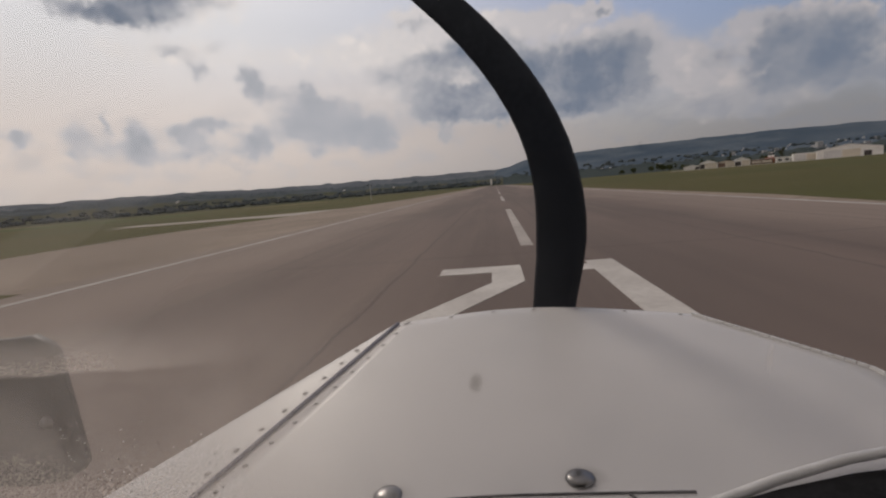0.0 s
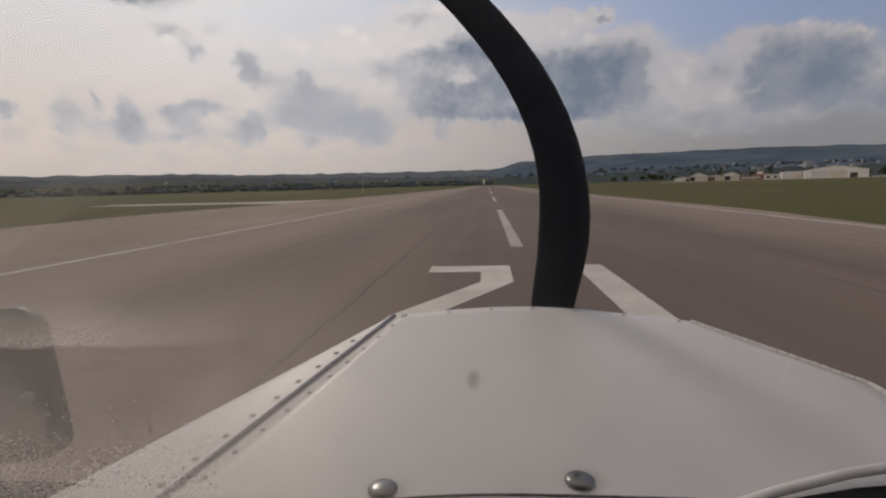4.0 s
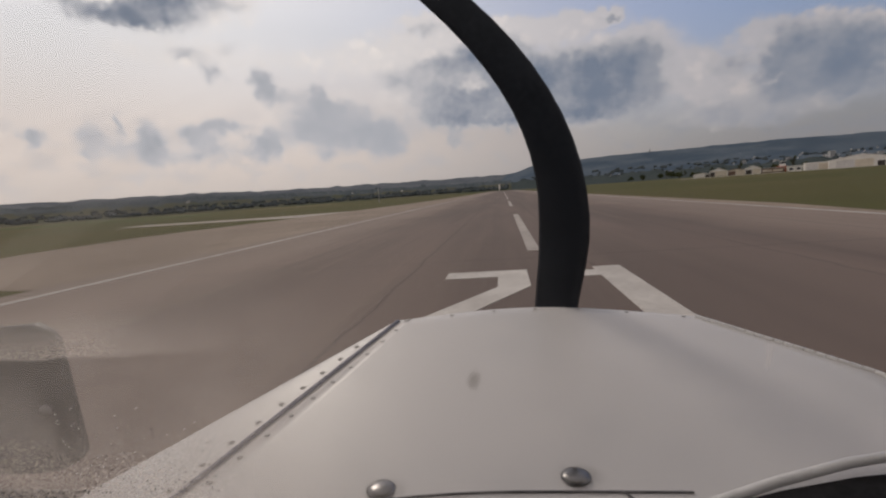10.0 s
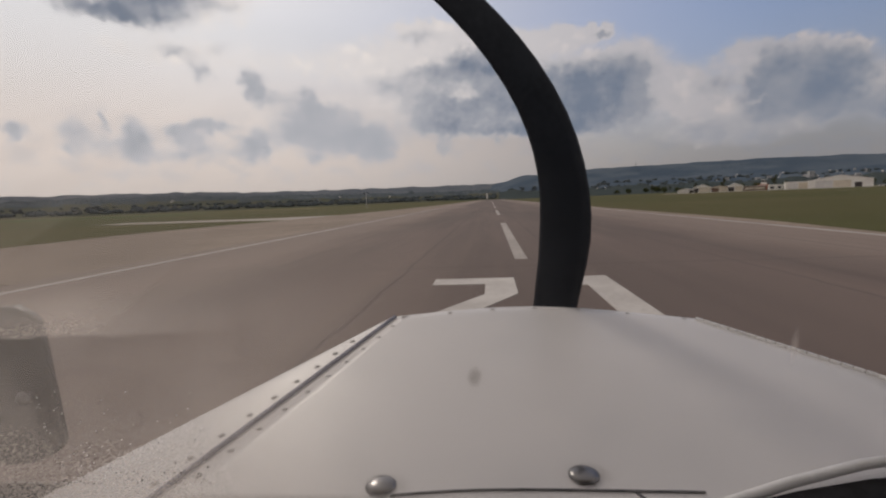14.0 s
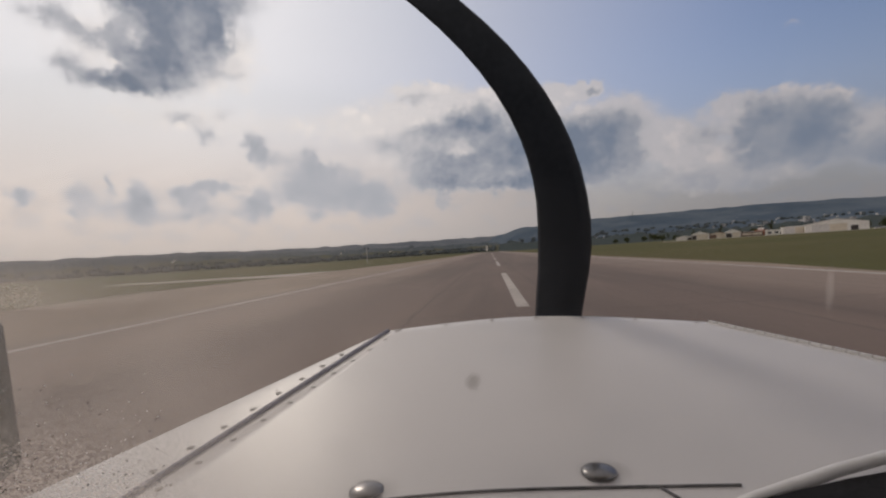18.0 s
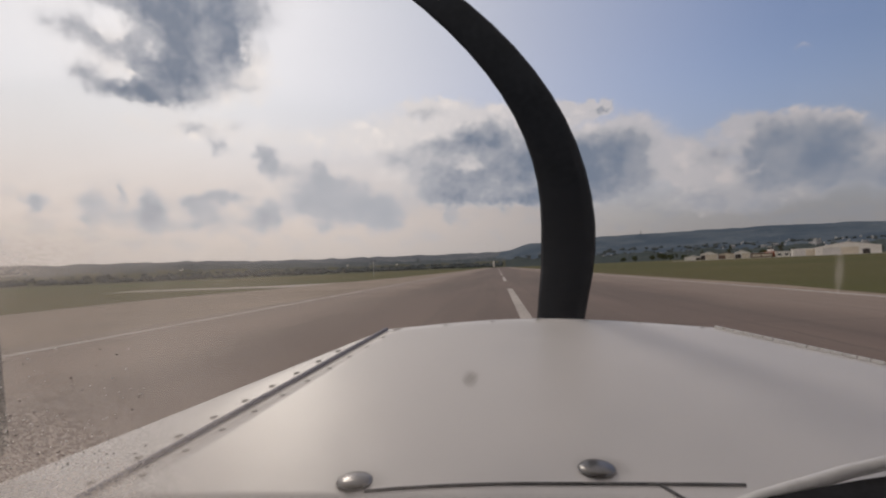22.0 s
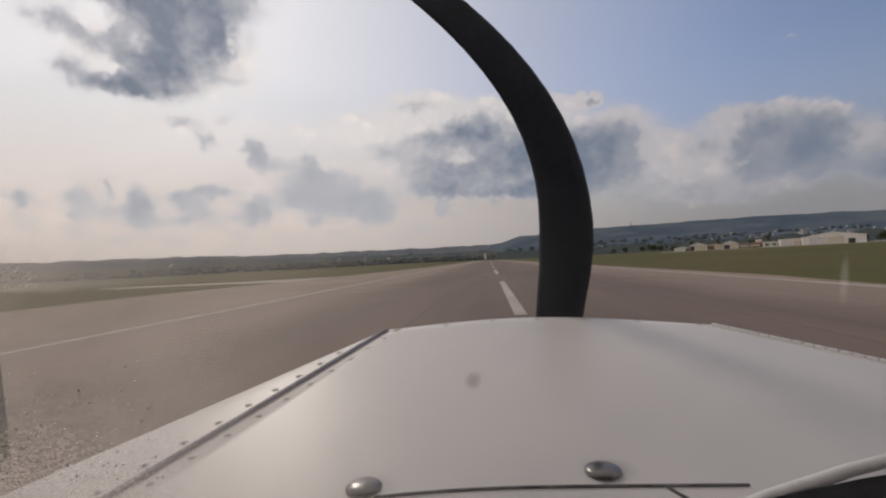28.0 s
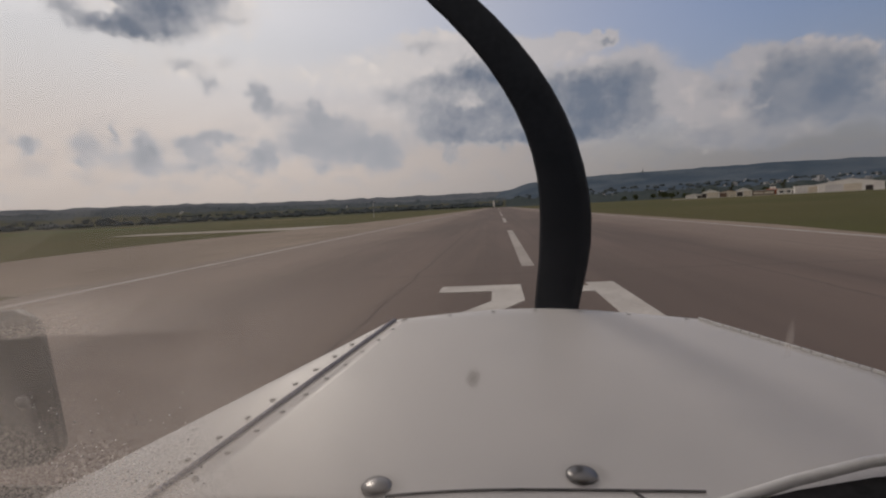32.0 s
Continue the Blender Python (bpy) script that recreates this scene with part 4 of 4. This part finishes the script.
for side in (-1, 1):
    for k in range(11):
        y = 0.80 + 0.068 * k + (0.02 if side > 0 else 0.0)
        x = axl(y) + side * 0.034
        if side < 0 and y > 1.40:
            continue
        o = part("rivet", rivet, None, plane)
        o.location = (x, y, top_z(max(x, axl(y)), y) - 0.0005)
for k in range(7):
    u = 0.03 + k * 0.155
    y = front(u) - 0.012
    x = axl(y) + u * (axr(y) - axl(y))
    o = part("rivet", rivet, None, plane)
    o.location = (x, y, top_z(x, y) - 0.0005)
fastener = mesh_of("fastener", dome(0.029, 0.0095, 5, 20), M["steel"], True)
for x, y in ((-0.222, 0.803), (0.150, 0.838)):
    o = part("fastener", fastener, None, plane, "domed steel cowling fastener")
    o.location = (x, y, top_z(x, y) - 0.001)
def seam_y(x):
    return 0.790 + 0.02 * (x + 0.3) - 0.25 * max(0.05 - x, 0.0) ** 2


part("base_seam", tube([(x, seam_y(x), top_z(x, seam_y(x)) + 0.0012) for x in [-0.2 + 0.05 * k for k in range(12)]], 0.0026, 6), M["seal"], plane, "dark seam below the windscreen")
part("base_seam", tube([(0.232, 0.80, top_z(0.232, 0.80)), (0.262, 0.76, top_z(0.262, 0.76) + 0.001)], 0.003, 6), M["seal"], plane)

# trim at the foot of the windscreen
part("windscreen_trim", tube([(0.22, 0.705, EYE - 0.464), (0.351, 0.76, EYE - 0.449), (0.49, 0.81, EYE - 0.436), (0.631, 0.85, EYE - 0.424), (0.80, 0.88, EYE - 0.413), (1.0, 0.90, EYE - 0.405)], 0.0095, 8), M["bead"], plane, "pale metal trim at the windscreen foot", True)
part("windscreen_sill", poly_slab([(0.24, 0.69), (0.351, 0.742), (0.49, 0.792), (0.631, 0.832), (0.80, 0.862), (1.0, 0.88), (1.0, 0.60), (0.24, 0.60)], EYE - 0.55, EYE - 0.440), M["black"], plane, "matt black sill")


def strap(u, v):
    z = EYE - 0.13 - 0.365 * v
    e = -1.038 + 0.035 * v - 0.05 * max(0.12 - v, 0.0) ** 2 / 0.0144 - 0.055 * max(v - 0.86, 0.0) ** 2 / 0.0196
    x = -1.30 + (e + 1.30) * u
    y = 0.95 - 0.028 * math.sin(math.pi * u) ** 0.5
    return (x, y, z)


bracket = part("bracket", grid_mesh(strap, 16, 18, 0.02, Vector((0, 1, 0))), M["bracket"], plane, "dark grey moulded bracket beside the windscreen", True)
o = part("screw", mesh_of("screw", dome(0.016, 0.012, 4, 14), M["steel"], True), None, bracket, "bright screw head")
o.matrix_basis = pose(-1.058, 0.921, EYE - 0.333, 90, 0, 0)

# propeller
HUB = Vector((0.141, 1.66, EYE - 0.72))


def blade_mesh(path, chord, thick):
    """A blade lofted along points in the propeller's plane."""
    bm = bmesh.new()
    pts = [Vector(p) for p in path]
    rings = []
    for i, p in enumerate(pts):
        d = (pts[min(i + 1, len(pts) - 1)] - pts[max(i - 1, 0)]).normalized()
        n = d.cross(Vector((0, 1, 0))).normalized()
        ring = []
        for k in range(12):
            a = 2 * math.pi * k / 12
            ring.append(bm.verts.new(p + n * chord[i] * 0.5 * math.cos(a) + Vector((0, 1, 0)) * thick[i] * 0.5 * math.sin(a) + Vector((0, 0.35, 0)) * chord[i] * 0.5 * math.cos(a) * (1 - i / len(pts))))
        rings.append(ring)
    for a, b in zip(rings, rings[1:]):
        for k in range(12):
            bm.faces.new((a[k], a[(k + 1) % 12], b[(k + 1) % 12], b[k]))
    bm.faces.new(rings[0][::-1])
    bm.faces.new(rings[-1])
    return bm


def sweep(sign):
    """The blade's line from the hub: it leans and sweeps back towards its tip."""
    out = []
    for i in range(21):
        s = i / 20
        b = max(s - 0.27, 0.0) / 0.73
        out.append(HUB + sign * Vector((0.09 * math.sin(s * 2.6) + 0.10 * s - 0.58 * s ** 2.6 + 0.085 * math.sin(b * 2.6), 0, 1.60 * s)))
    return out


CHORD = [0.10 + 0.068 * min(i / 8, 1) - 0.12 * max(i / 20 - 0.45, 0) for i in range(21)]
THICK = [0.06 - 0.05 * i / 20 for i in range(21)]
part("propeller_blade", blade_mesh(sweep(1), CHORD, THICK), M["blade"], plane, "black swept propeller blade", True)
low_blade = [HUB + Vector((-0.3 * s, 0, -0.85 * s)) for s in [i / 20 for i in range(21)]]
part("propeller_blade", blade_mesh(low_blade, CHORD, THICK), M["blade"], plane, "black propeller blade", True)
spin = dome(0.16, 0.28, 6, 20)
bmesh.ops.transform(spin, matrix=pose(*HUB, -90, 0, 0), verts=spin.verts[:])
part("spinner", spin, M["cowl"], plane, "white spinner", True)

# cockpit below the windscreen, body and wheels
part("windscreen", grid_mesh(lambda u, v: (-1.15 + 2.35 * u, 0.735 - 0.25 * v - 0.05 * (2 * u - 1) ** 2, EYE - 0.52 + 1.25 * v), 12, 12, 0.003, Vector((0, 0.9, 0.4))), glass, plane, "clear perspex windscreen with faint smears and painted-in reflections", True).visible_shadow = False
# specks of dirt that also imitate the reflected glareshield grain and its sparkles
r = random.Random(23)
for mat, count, label in (("black", 130, "dark specks of dirt and mock reflected grain on the windscreen"), ("bead", 150, "pale specks imitating reflected sparkles on the windscreen")):
    bm = bmesh.new()
    for k in range(count):
        x, z = -0.74 + 0.27 * r.random() ** 1.6, -0.385 + 0.18 * r.random() ** 1.9
        u, v = (x + 1.15) / 2.35, (z + 0.52) / 1.25
        c = Vector((x, 0.731 - 0.25 * v - 0.05 * (2 * u - 1) ** 2, EYE + z))
        s = r.uniform(0.0005, 0.0015)
        top = bm.verts.new(c + Vector((0, -0.7 * s, -0.3 * s)))
        ring = [bm.verts.new(c + Vector((s * r.uniform(0.7, 1.5) * math.cos(j * 1.047), 0.002, s * r.uniform(0.5, 0.9) * math.sin(j * 1.047)))) for j in range(6)]
        for j in range(6):
            bm.faces.new((ring[j], ring[(j + 1) % 6], top))
    tagged(part("dirt_and_reflection_specks", bm, M[mat], plane, label), label, kind="stuff")
part("coaming", grid_mesh(lambda u, v: (-1.20 + 0.98 * u, 0.19 + 0.48 * v + 0.05 * u, EYE - 0.56 - 0.02 * (2 * u - 1) ** 2), 14, 8, 0.03), M["coaming"], plane, "grained grey glareshield top", True)
# unseen pale sheet, added for the bright band it mirrors in the windscreen
part("reflected_sheet", grid_mesh(lambda u, v: (-1.30 + (0.50 + 0.05 * math.sin(5 * v + 1) + 0.16 * v) * u, -0.06 + 0.22 * v + 0.05 * u + 0.012 * math.sin(14 * u) - 0.03 * u * u, EYE - 0.57 - 0.05 * (1 - v) ** 2 + 0.012 * math.sin(9 * u + 5 * v)), 16, 8, 0.004), M["reflected_sheet"], plane, "unseen pale sheet added below the windscreen to reflect in it", True)
part("gasket", box(-1.32, -0.80, 0.69, 0.875, EYE - 0.56, EYE - 0.497, 0.01), M["black"], plane, "black padded gasket with pale stitches")
stitch = mesh_of("stitch", box(-0.008, 0.008, -0.0015, 0.0015, 0.0, 0.003), M["trim"])
for k in range(20):
    o = part("stitch", stitch, None, plane)
    o.location = (-1.30 + k * 0.025, 0.862, EYE - 0.4975)
part("cockpit_tub", box(-1.35, 1.55, -1.7, 0.66, EYE - 1.0, EYE - 0.62, 0.03), M["lining"], plane, "grey-beige cockpit lining")
# roof, bulkhead, posts and doors are out of view, added to shade the cowling
part("added_cabin_roof", grid_mesh(lambda u, v: (-1.22 + 2.72 * u, 0.46 - 2.14 * v, EYE + 0.80 - 0.12 * (2 * u - 1) ** 4 - 0.08 * v * v), 12, 10, 0.05), M["cowl"], plane, "unseen white cabin roof, added to shade the cowling", True)
part("bulkhead", box(-1.2, 1.5, -1.72, -1.66, EYE - 1.0, EYE + 0.66, 0.01), M["black"], plane, "unseen dark rear bulkhead, added for shade")
for x in (-1.27, 1.47):
    part("added_door_post", tube([(x, 0.45, EYE - 0.62), (x * 0.98, 0.22, EYE + 0.1), (x * 0.95, 0.06, EYE + 0.73)], 0.035, 8), M["black"], plane)
    part("added_cabin_door", box(x - 0.03, x + 0.03, -1.6, 0.40, EYE - 0.95, EYE - 0.25, 0.02), M["cowl"], plane, "unseen white cabin door below its window, added for shade")


def hull(u, v):
    """The rounded belly from the firewall back to the rear bulkhead."""
    y = 1.46 - 3.16 * v
    k = min(v / 0.32, 1.0)
    w = 0.74 + 0.66 * k * k * (3 - 2 * k)
    a = math.pi * u
    c, s = math.cos(a), math.sin(a)
    return (0.12 - w * math.copysign(abs(c) ** 0.6, c), y, EYE - 0.60 - 0.20 * (1 - k) - (0.62 - 0.08 * v) * s ** 0.6)


part("fuselage", grid_mesh(hull, 24, 20, 0.02), M["cowl"], plane, "white rounded fuselage", True)
for x, y in ((-0.95, 0.1), (1.23, 0.1), (0.14, 1.25)):
    leg = part("undercarriage_leg", tube([(x, y, 0.32), (0.14 + (x - 0.14) * 0.45, y, 0.9)], 0.04, 8), M["cowl"], plane)
    wheel = bmesh.new()
    bmesh.ops.create_cone(wheel, cap_ends=True, segments=24, radius1=0.2, radius2=0.2, depth=0.14, matrix=pose(x, y, 0.22, 0, 90, 0))
    bmesh.ops.bevel(wheel, geom=[e for e in wheel.edges if len(e.link_faces) == 2 and max(len(f.verts) for f in e.link_faces) > 4], offset=0.04, segments=3, affect="EDGES")
    w_ob = part("wheel", wheel, M["tyre"], plane, "", True)
    part("rim", tube([(x - 0.075, y, 0.22), (x + 0.075, y, 0.22)], 0.09, 14), M["trim"], w_ob)
